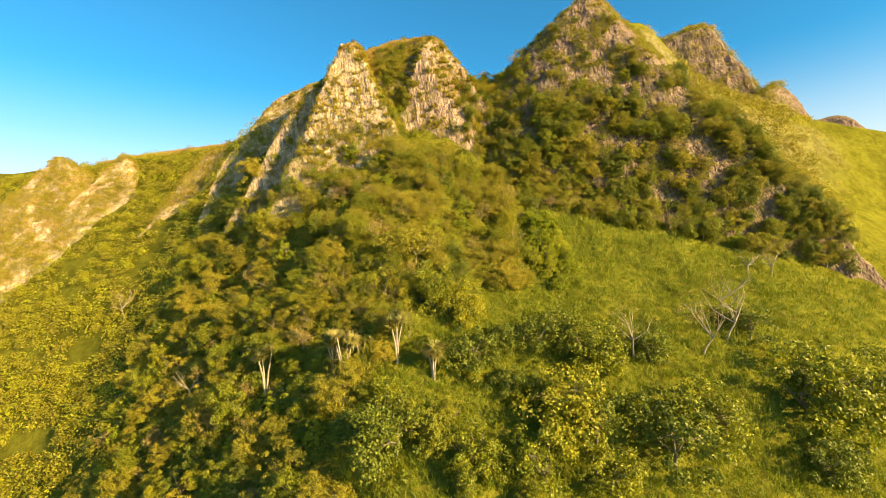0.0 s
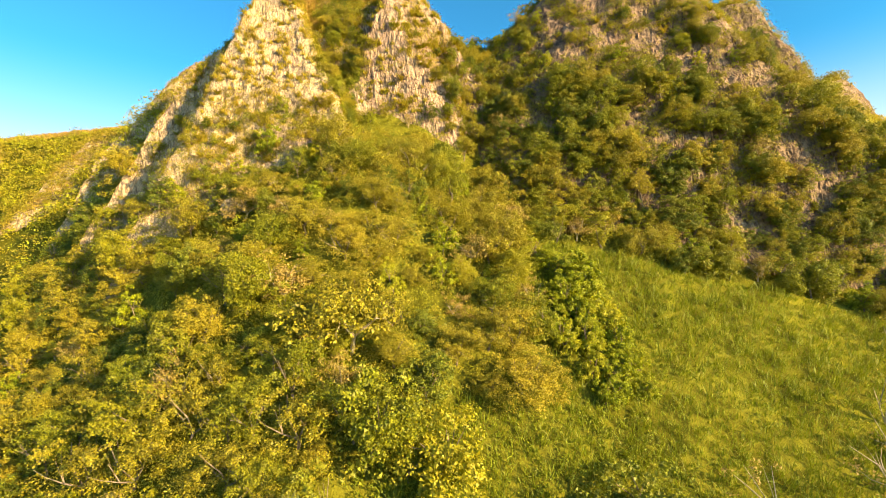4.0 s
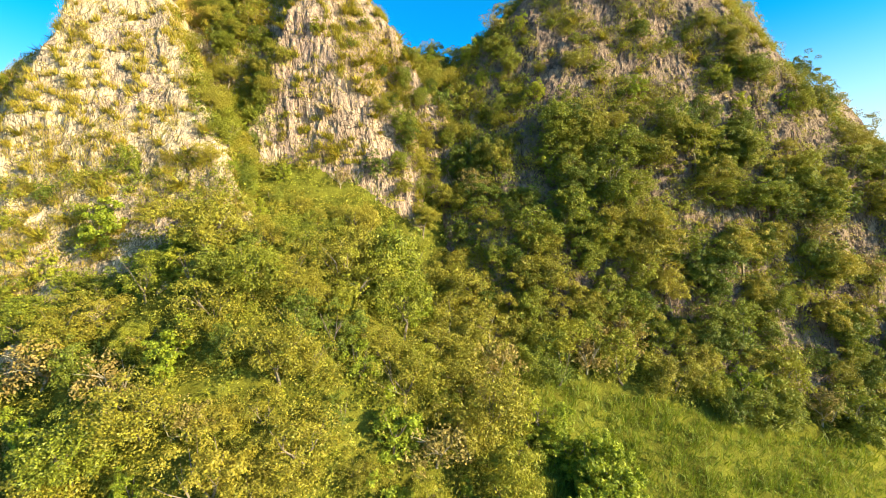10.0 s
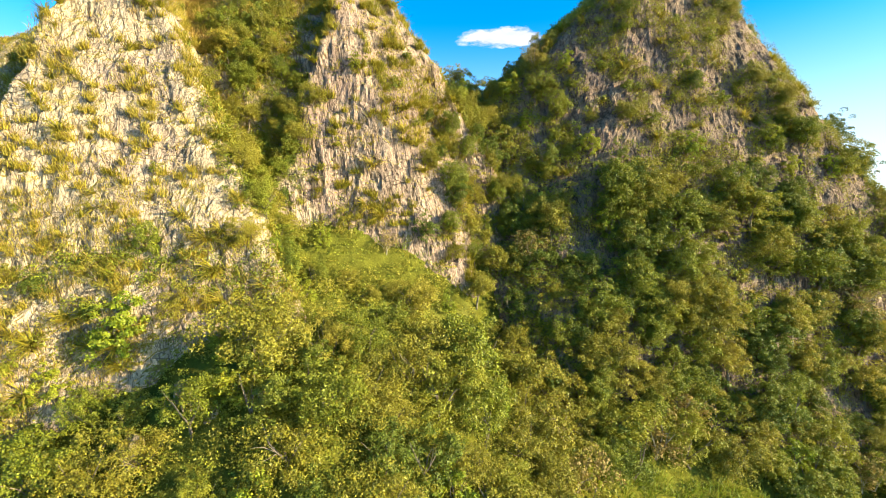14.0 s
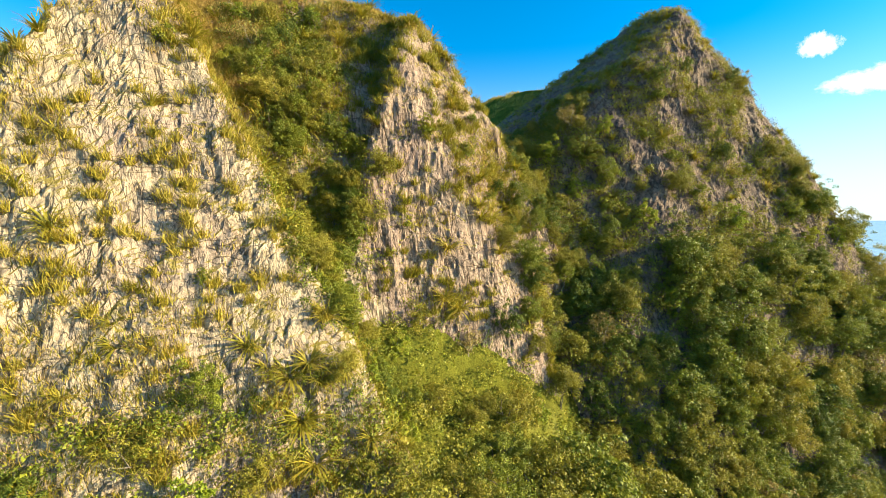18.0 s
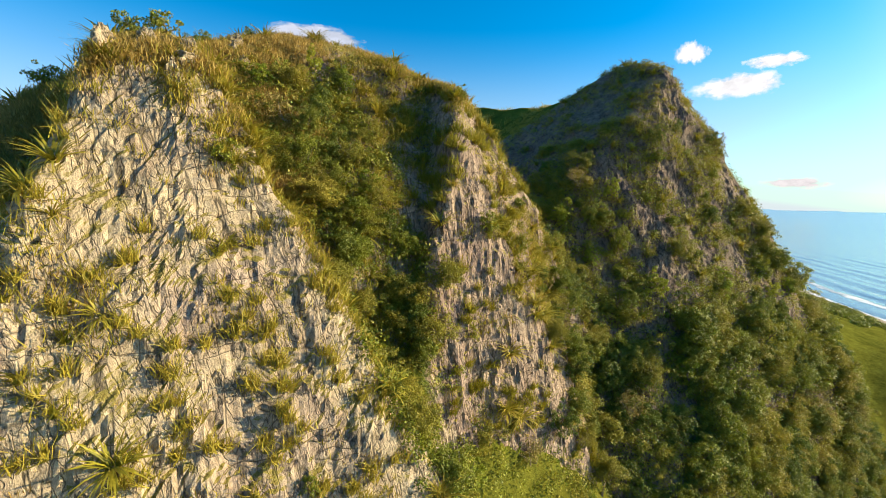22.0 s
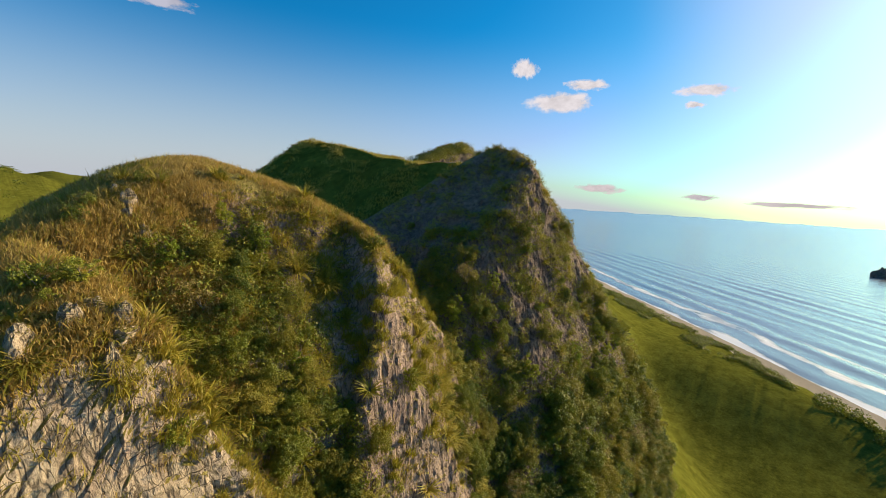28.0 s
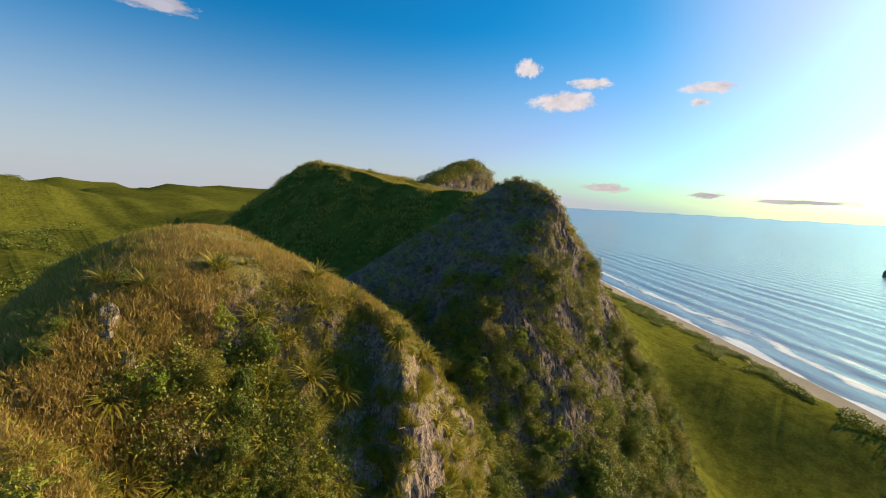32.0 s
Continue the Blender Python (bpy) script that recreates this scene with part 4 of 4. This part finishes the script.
def open_slope(x, y):
    return (wooded(x, y) < 0.3) * (crag_east(x, y) < ground_height(x, y)) * np.exp(-np.maximum(0, x - 55) / 30)


def clumped(x, y):
    return vnoise(x / 1.9, y / 1.5, 0, 95) + 0.6 * vnoise(x / 6, y / 6, 0, 96)


for name, sign, mat, count, length, label in (("long_grass", 1, M_GRASS, 17000, 0.75, "long green grass over the steep slope"),
                                              ("pale_long_grass", -1, M_GRASS_PALE, 14000, 1.35, "pale tussocky grass standing in clumps on the slope")):
    slope = sown(count, (-20, -34), (112, 76), lambda x, y: open_slope(x, y) * (sign * clumped(x, y) > -0.05), 110000)
    tufts(name, [(p, (0.0, -0.15, 1.0)) for p in np.c_[slope, ground_height(slope[:, 0], slope[:, 1]) - 0.05]], 43 + sign, 8, length, 0.035, mat, label, 0.35)


# ---------------------------------------------------------------- single trees and bushes
def limbs_mesh(name, seed, height, spread_r, count, r0, mat):
    r = np.random.default_rng(seed)
    return mesh_from(name, *limbs(r, height, spread_r, count, r0, 0.18), mat)


HEAD = blades_mesh("cabbage_head", 330, 120, 1.15, 0.06, 0.22, M_CABBAGE, 0.7)


def cabbage_tree(x, y, height, stems):
    base = new("cabbage_tree")
    base.location = (x, y, float(ground_height(x, y)) - 0.2)
    for k in range(stems):
        w = 2 * math.pi * k / stems + rng.uniform(-0.4, 0.4)
        top = np.array((math.cos(w) * height * 0.16, math.sin(w) * height * 0.16, height * rng.uniform(0.75, 1.0)))
        mid = top * 0.5 * (0.7, 0.7, 1) + rng.normal(scale=0.1, size=3)
        stem = part("stem", mesh_from("stem", *tube([(0, 0, -0.5), mid, top], [0.2, 0.14, 0.11], 6), M_BARK_PALE), base, "pale corky stem")
        for j in range(3):
            head = part("leaf_head", HEAD, stem)
            head.location = top + rng.normal(scale=0.35, size=3) * (1, 1, 0.5) - (0, 0, 0.25 * j)
            head.rotation_euler = (rng.uniform(-0.7, 0.7), rng.uniform(-0.7, 0.7), rng.uniform(0, 6.28))
            head.scale = Vector((1, 1, 1)) * rng.uniform(0.9, 1.4)
    return tagged(base, "tall cabbage tree with spiky yellow-green leaf heads", "tree", "cabbage trees on the slope")


for x, y, h, n in ((-19.2, 13.5, 9.0, 4), (-11.2, 15.5, 8.4, 3), (-5.1, 14.4, 5.4, 4), (-36.1, 17.7, 9.0, 3), (-22.1, 15.4, 6.9, 4), (-17.2, 15.3, 5.8, 3)):
    cabbage_tree(x, y, h, n)


def bare_tree(x, y, height, seed, leafy):
    base = new("bare_tree")
    base.location = (x, y, float(ground_height(x, y)) - 0.3)
    part("trunk", limbs_mesh("bare_limbs", seed, height, height * 0.42, 6, 0.17, M_BARK_PALE), base, "pale weathered trunk and limbs")
    r = np.random.default_rng(seed + 1)
    c, s = crown_centres(r, leafy, height * 0.42, height * 0.3, height * 0.72)
    part("crown", mesh_from("sparse_crown", *leaves(r, c, s * 0.9, 26, 0.13), M_LEAF_TAN if seed % 2 else M_LEAF_OLIVE), base, "sparse dry leaves")
    return tagged(base, "half-dead tree with pale bare limbs on the grass slope", "tree", "half-bare trees")


for k, (x, y, h, n) in enumerate(((26.7, 27.2, 9.1, 10), (43.5, 34.5, 11.0, 14), (38.2, 30.7, 11.0, 18), (-106.3, 55.5, 11.0, 22), (-55.1, 22.2, 10.0, 10), (47.7, 40.0, 11.0, 14),
                                  (-20.0, 15.5, 6.0, 14), (56.0, 52.0, 6.5, 10), (61.0, 54.0, 6.0, 12))):
    bare_tree(x, y, h, 401 + k, n)
SPREAD = tree_meshes("spreading", 480, 6.5, 4.6, 2.6, 120, 34, 0.15, M_LEAF_OLIVE, M_BARK_PALE)
plant("spreading_tree", SPREAD, "broad olive-brown tree with pale twisted limbs", "tree", -11.8, 31.5, 1.35)
for x, y, s in ((14.1, 14.7, 1.39), (18.4, 12.6, 1.00), (28.4, 12.6, 1.24), (33.2, 17.7, 1.22), (51.8, 25.4, 1.50), (60.0, 28.8, 1.26), (-8.8, 5.4, 1.11), (-10.6, 9.0, 0.87), (-4.4, 7.0, 0.74),
                (0.0, 16.7, 0.91), (4.2, 21.3, 0.63), (15.5, 26.5, 0.89), (1.1, 5.6, 0.80), (10.6, 22.8, 0.85), (19.1, 23.1, 1.09), (29.1, 27.0, 0.83), (10.4, 6.1, 0.91), (18.9, 8.0, 0.87),
                (48.9, 17.3, 0.98), (48.5, 35.8, 0.83), (-14.3, 7.3, 0.78), (37.2, 18.6, 0.67), (-1.8, 25.3, 0.89), (-7.8, 25.1, 1.00), (6.1, 15.5, 0.70)):
    plant("round_bush", BUSH[rng.integers(4)], "rounded dense bush standing alone in long grass", "bush", x, y, s * 1.6, "bushes on the grass slope", 1.3 * s)
for x, y in thinned(sown(110, (-17, -28), (44, 26), lambda x, y: open_slope(x, y) * np.where(x > 14, 0.25, 0.6), 500), 3.4):
    plant("low_bush", BUSH[rng.integers(4)], "low green bush half sunk in long grass", "bush", x, y, rng.uniform(0.35, 0.85), "bushes on the grass slope", 0.6)
for k in range(34):
    f = (k + rng.uniform(-0.4, 0.4)) / 33
    x, y = 16.5 - 4.5 * f + rng.normal(0, 2.2), 36 + 14 * f + rng.normal(0, 1.0)
    plant("bright_sapling", BRIGHT[rng.integers(3)], "light-green sapling at the edge of the grass", "tree", x, y, rng.uniform(0.85, 1.45) * (0.75 + 0.35 * f), "saplings along the grass edge", 0.5)


# ---------------------------------------------------------------- trees rooted on the crags
def crag_trees(kind, count, lo, hi, height, ok, kinds, small, large, label, group):
    for p, n in zip(*rock_spots(count, lo, hi, height, ok)):
        k = kinds[rng.integers(len(kinds))]
        plant(kind, k[rng.integers(len(k))], label, "tree", p[0] + 0.5 * n[0], p[1] + 0.5 * n[1], rng.uniform(small, large), group, 1.6 * small + 0.6, p[2])


crag_trees("cliff_tree", 290, (2, 48), (84, 98), crag_east, lambda x, y, z, a: (z < 24 + 9 * vnoise(x / 9, y / 9, 0, 101)) & (vnoise(x / 5, y / 5, z / 5, 102) > -0.6), (BROAD, FINE, OLIVE, FINE), 0.6, 1.15,
           "dense dark tree clinging to the foot of the brown crag", "trees on the brown crag")
crag_trees("ledge_tree", 40, (4, 60), (74, 98), crag_east, lambda x, y, z, a: (z > 22) & (z < 54) & grows(x, y, z, a), (FINE, OLIVE), 0.3, 0.5,
           "small dark tree on a high ledge of the brown crag", "trees on the brown crag")
crag_trees("gully_tree", 75, (-40, 58), (-10, 84), crag_west, lambda x, y, z, a: (np.abs(x + 26.6 - 0.3 * (38 - z)) < 3.3) & (z > 14) & (z < 45), (BROAD, FINE, OLIVE), 0.32, 0.62,
           "green tree packed into the gully of the pale crag", "trees in the gully")
crag_trees("flank_tree", 46, (-8, 56), (4, 84), crag_west, lambda x, y, z, a: (z > 6) & (z < 36), (BROAD, OLIVE, FINE), 0.35, 0.65,
           "olive tree on the eastern flank of the pale crag", "trees beside the pillar")
for x, y, s in ((-25.5, 77.5, 0.5), (-27.2, 76.6, 0.4), (-35.5, 81.0, 0.35), (-36.2, 79.6, 0.4), (-31.8, 83.0, 0.3)):
    plant("crest_shrub", FINE[rng.integers(3)], "dense grey-green shrub below the grassy crest", "shrub", x, y, s, "shrubs below the crest", 0.5)
leafy_stuff("crest_brush", rock_spots(1500, (-84, 60), (-4, 104), crag_west, lambda x, y, z, a: ((z > 34) | (x < -46)) & (a > 1.25) & ((x < -46) | (x > -31)) & grows(x, y, z, a))[0], 84, 0.55, 46, 0.09, M_LEAF_OLIVE,
            "olive brush among flax below the crest", "brush")


leafy_stuff("bluff_brush", rock_spots(3600, (-198, 62), (-84, 116), bluffs_west, lambda x, y, z, a: vnoise(x / 5, y / 5, z / 9, 106) + 0.5 * vnoise(x / 2, y / 2, z / 2, 107) > -0.3)[0], 85, 1.5, 46, 0.18, M_LEAF_OLIVE,
            "olive brush between the pale western bluffs", "brush")
tufts("bluff_grass", upright(rock_spots(4000, (-198, 62), (-84, 116), bluffs_west, lambda x, y, z, a: vnoise(x / 3, y / 3, z / 3, 108) > 0.0, 20)), 49, 8, 0.9, 0.05, M_DRY,
      "yellow grass on the western bluffs", 0.4)


def ridge_turf(x, y):
    return (crag_far(x, y) < ground_height(x, y)) * (vnoise(x / 5, y / 5, 0, 103) + 0.5 * vnoise(x / 1.7, y / 1.7, 0, 104) > -0.1) * step(100, 106, y)


turf = sown(12000, (-40, 98), (110, 200), ridge_turf, 60000)
tufts("ridge_grass", [(p, (0.1, 0.0, 1.0)) for p in np.c_[turf, ground_height(turf[:, 0], turf[:, 1])]], 47, 7, 0.7, 0.06, M_FLAX, "rough pasture along the far ridge", 0.5)
plateau = sown(8000, (-180, 88), (-70, 130), lambda x, y: (ground_height(x, y) > 32) * 1.0, 24000)
tufts("plateau_grass", [(p, (0.1, 0.0, 1.0)) for p in np.c_[plateau, ground_height(plateau[:, 0], plateau[:, 1])]], 48, 8, 0.8, 0.05, M_DRY, "yellow dry grass along the western rim", 0.5)


# ---------------------------------------------------------------- boulders on the crest, fence, sea rock
def boulder_mesh(seed, size, stretch=1.0):
    """A fractured block: rounded mass cut by flat faces and upright cracks."""
    bm = bmesh.new()
    bmesh.ops.create_icosphere(bm, subdivisions=5, radius=1.0)
    r = random.Random(seed)
    cuts = [(Vector((r.gauss(0, 1), r.gauss(0, 1), 0.5 * r.gauss(0, 1))).normalized(), r.uniform(0.55, 0.85)) for _ in range(9)]
    for v in bm.verts:
        c = v.co.normalized()
        d = min([1.0] + [k / max(c.dot(n), 1e-3) for n, k in cuts if c.dot(n) > 0.05])
        d *= 1 + 0.16 * noise.noise(c * 2.2 + Vector((seed, 0, 0))) + 0.1 * noise.noise(Vector((c.x * 7, c.y * 7, c.z * 2.5 + seed))) + 0.05 * noise.noise(c * 16)
        v.co = Vector((c.x * d, c.y * d, c.z * d * stretch)) * size
    me = bpy.data.meshes.new("boulder")
    bm.to_mesh(me)
    bm.free()
    me.materials.append(M_ROCK_PALE)
    return me


BOULDERS = [boulder_mesh(k * 3.7, 1.0, 1.1 + 0.2 * k) for k in range(4)]
for k, (x, y, s) in enumerate(((-33.4, 83.0, 0.9), (-33.2, 80.5, 1.0), (-32.6, 78.6, 1.2), (-31.6, 84.5, 0.6), (-37.8, 73.9, 0.6), (-36.7, 73.4, 0.5), (-35.0, 72.4, 0.7),
                               (-33.5, 68.2, 0.6), (-37.5, 68.4, 1.2), (-36.6, 66.9, 1.3), (-34.4, 77.0, 0.5), (-29.8, 75.5, 0.7), (-40.5, 72.0, 0.7))):
    ob = new("boulder", BOULDERS[k % 4])
    ob.matrix_world = Matrix.LocRotScale((x, y, float(crag_west(x, y)) - 0.15 * s), Euler((0.2 * k, 0.1 * k, 1.3 * k)), Vector((s, s, s)) * 0.62)
    tagged(ob, "pale weathered boulder among dry grass on the crest", "boulder", "boulders on the crest")


OUTCROPS = [boulder_mesh(20 + k * 2.3, 1.0, 1.5) for k in range(3)]
for k, (x, y, s) in enumerate(((-30.0, 49.5, 1.5), (-27.5, 52.0, 1.3), (-36.0, 48.0, 2.2), (-25.0, 50.5, 1.0))):
    ob = new("rock_outcrop", OUTCROPS[k % 3])
    ob.matrix_world = Matrix.LocRotScale((x, y, float(land_height(x, y)) + 0.1 * s), Euler((0.15 * k, 0.1, 1.1 * k)), Vector((s, s, s)) * 0.7)
    tagged(ob, "pale fractured rock outcrop among the bushes below the crag", "outcrop", "outcrops below the crag")


HORNS = [boulder_mesh(40 + k * 3.1, 1.0, 2.0) for k in range(3)]
for k, (x, y, s, lean) in enumerate(((-40.2, 67.0, 1.5, 0.15), (-38.6, 67.6, 1.2, 0.1), (-36.6, 71.6, 0.9, 0.2), (-33.0, 81.0, 1.2, 0.1), (-33.6, 79.8, 0.9, 0.3),
                                     (-36.7, 67.2, 1.3, 0.2), (-37.4, 66.2, 1.1, 0.1))):
    ob = new("rock_horn", HORNS[k % 3])
    ob.matrix_world = Matrix.LocRotScale((x, y, float(crag_west(x, y)) - 0.3 * s), Euler((lean, lean * 0.6, 1.7 * k)), Vector((s, s, s)) * 0.5)
    tagged(ob, "pale upright rock horn at the rim of the crag", "rock", "rock horns on the rim")


def build_fence():
    fence = new("fence")
    post = mesh_from("post", *tube([(0, 0, -0.4), (0, 0, 1.25), (0, 0, 1.3)], [0.09, 0.085, 0.05], 6), M_WOOD)
    a, b, n = np.array((49.5, 131.0)), np.array((40.5, 101.0)), 30
    tops = []
    for k in range(n):
        x, y = a + (b - a) * k / (n - 1) + (0.5 * math.sin(k * 0.5), 0)
        p = part("post", post, fence)
        z = float(land_height(x, y))
        p.location, p.rotation_euler = (x, y, z), (rng.uniform(-0.05, 0.05), rng.uniform(-0.05, 0.05), rng.uniform(0, 6))
        tops.append((x, y, z))
    for h in (0.45, 0.8, 1.12):
        part("wire", mesh_from("wire", *tube([(x, y, z + h) for x, y, z in tops], [0.012] * n, 4), M_WOOD), fence)
    tagged(fence, "weathered post-and-wire fence along the grassy crest", "fence")


build_fence()


def build_sea_stack():
    bm = bmesh.new()
    bmesh.ops.create_icosphere(bm, subdivisions=4, radius=1.0)
    for v in bm.verts:
        c = v.co.copy()
        r = 1 + 0.35 * noise.noise(c * 1.6) + 0.2 * noise.noise(c * 4.1)
        v.co = Vector((c.x * r * 19, c.y * r * 18, max(c.z, -0.3) * r * (23 + 12 * noise.noise(Vector((c.x * 2.5, c.y * 2.5, 3.3))))))
    me = bpy.data.meshes.new("sea_rock")
    bm.to_mesh(me)
    bm.free()
    me.materials.append(M_ROCK_DARK)
    ob = new("sea_rock", me)
    ob.location = (1343, -98, SEA - 2)
    tagged(ob, "dark jagged rock islet standing in the sea", "sea stack")


build_sea_stack()


# ---------------------------------------------------------------- clouds
def cloud_material(name, tint, seed, cover):
    m = bpy.data.materials.new(name)
    m.use_nodes = True
    n, l = m.node_tree.nodes, m.node_tree.links
    n.remove(n["Principled BSDF"])
    co = n.new("ShaderNodeTexCoord").outputs["Generated"]
    t = noise_node(n, l, 2.6, 8, 0.62, coord=co, stretch=(2.2, 1.0, 1.0))
    t.noise_dimensions = "4D"
    t.inputs["W"].default_value = seed
    g = n.new("ShaderNodeTexGradient")
    g.gradient_type = "SPHERICAL"
    mp = n.new("ShaderNodeMapping")
    mp.inputs["Location"].default_value, mp.inputs["Scale"].default_value = (-1, -1, 0), (2, 2, 0)
    l.new(co, mp.inputs["Vector"]), l.new(mp.outputs[0], g.inputs["Vector"])
    s = n.new("ShaderNodeMath")
    s.operation = "MULTIPLY_ADD"
    s.inputs[1].default_value = 0.75
    l.new(g.outputs["Fac"], s.inputs[0]), l.new(t.outputs["Fac"], s.inputs[2])
    a = ramp(n, l, s.outputs[0], [(cover, (0.0,)), (cover + 0.22, (1.0,))])
    e = n.new("ShaderNodeEmission")
    l.new(ramp(n, l, t.outputs["Fac"], [(0.35, tuple(c * 0.72 for c in tint)), (0.6, tint)]), e.inputs["Color"])
    tr = n.new("ShaderNodeBsdfTransparent")
    mx = n.new("ShaderNodeMixShader")
    l.new(a, mx.inputs[0]), l.new(tr.outputs[0], mx.inputs[1]), l.new(e.outputs[0], mx.inputs[2])
    l.new(mx.outputs[0], n["Material Output"].inputs["Surface"])
    return m


def cloud(az, el, wide, high, seed, tint=(0.95, 0.93, 0.92), cover=0.72):
    """A far cloud bank, by its direction and its width and height in degrees."""
    d, c = 4200.0, Vector((-30, 45, 55))
    w, h = d * math.tan(radians(wide / 2)), d * math.tan(radians(high / 2))
    v = [(-w, -h, 0), (w, -h, 0), (w, h, 0), (-w, h, 0)]
    ob = mesh_object("cloud", v, [(0, 1, 2, 3)], cloud_material("cloud_vapour", tint, seed, cover))
    way = Vector((math.sin(radians(az)) * math.cos(radians(el)), math.cos(radians(az)) * math.cos(radians(el)), math.sin(radians(el))))
    ob.matrix_world = look(c + way * d, c)
    ob.visible_shadow = False
    tagged(ob, "small white fair-weather cloud above the sea", "cloud", "clouds", "structure")


cloud(63.7, 12.6, 11, 3.6, 1.3, cover=0.7)
cloud(58.8, 16.4, 5, 3.2, 14.1, cover=0.74)
cloud(66.5, 14.6, 9, 2.2, 7.7, cover=0.8)
cloud(79.6, 13.6, 9, 2.2, 2.9, cover=0.76)
cloud(78.4, 12.1, 3, 1.2, 5.5)
cloud(69.2, 2.4, 9, 1.8, 8.8, (0.8, 0.74, 0.72), 0.76)
cloud(80.2, 1.9, 6, 1.2, 3.6, (0.72, 0.68, 0.68), 0.76)
cloud(88.7, 1.5, 15, 1.1, 6.2, (0.75, 0.7, 0.68), 0.76)
cloud(14.5, 18.6, 24, 4.0, 9.4, (0.6, 0.64, 0.74), 0.86)
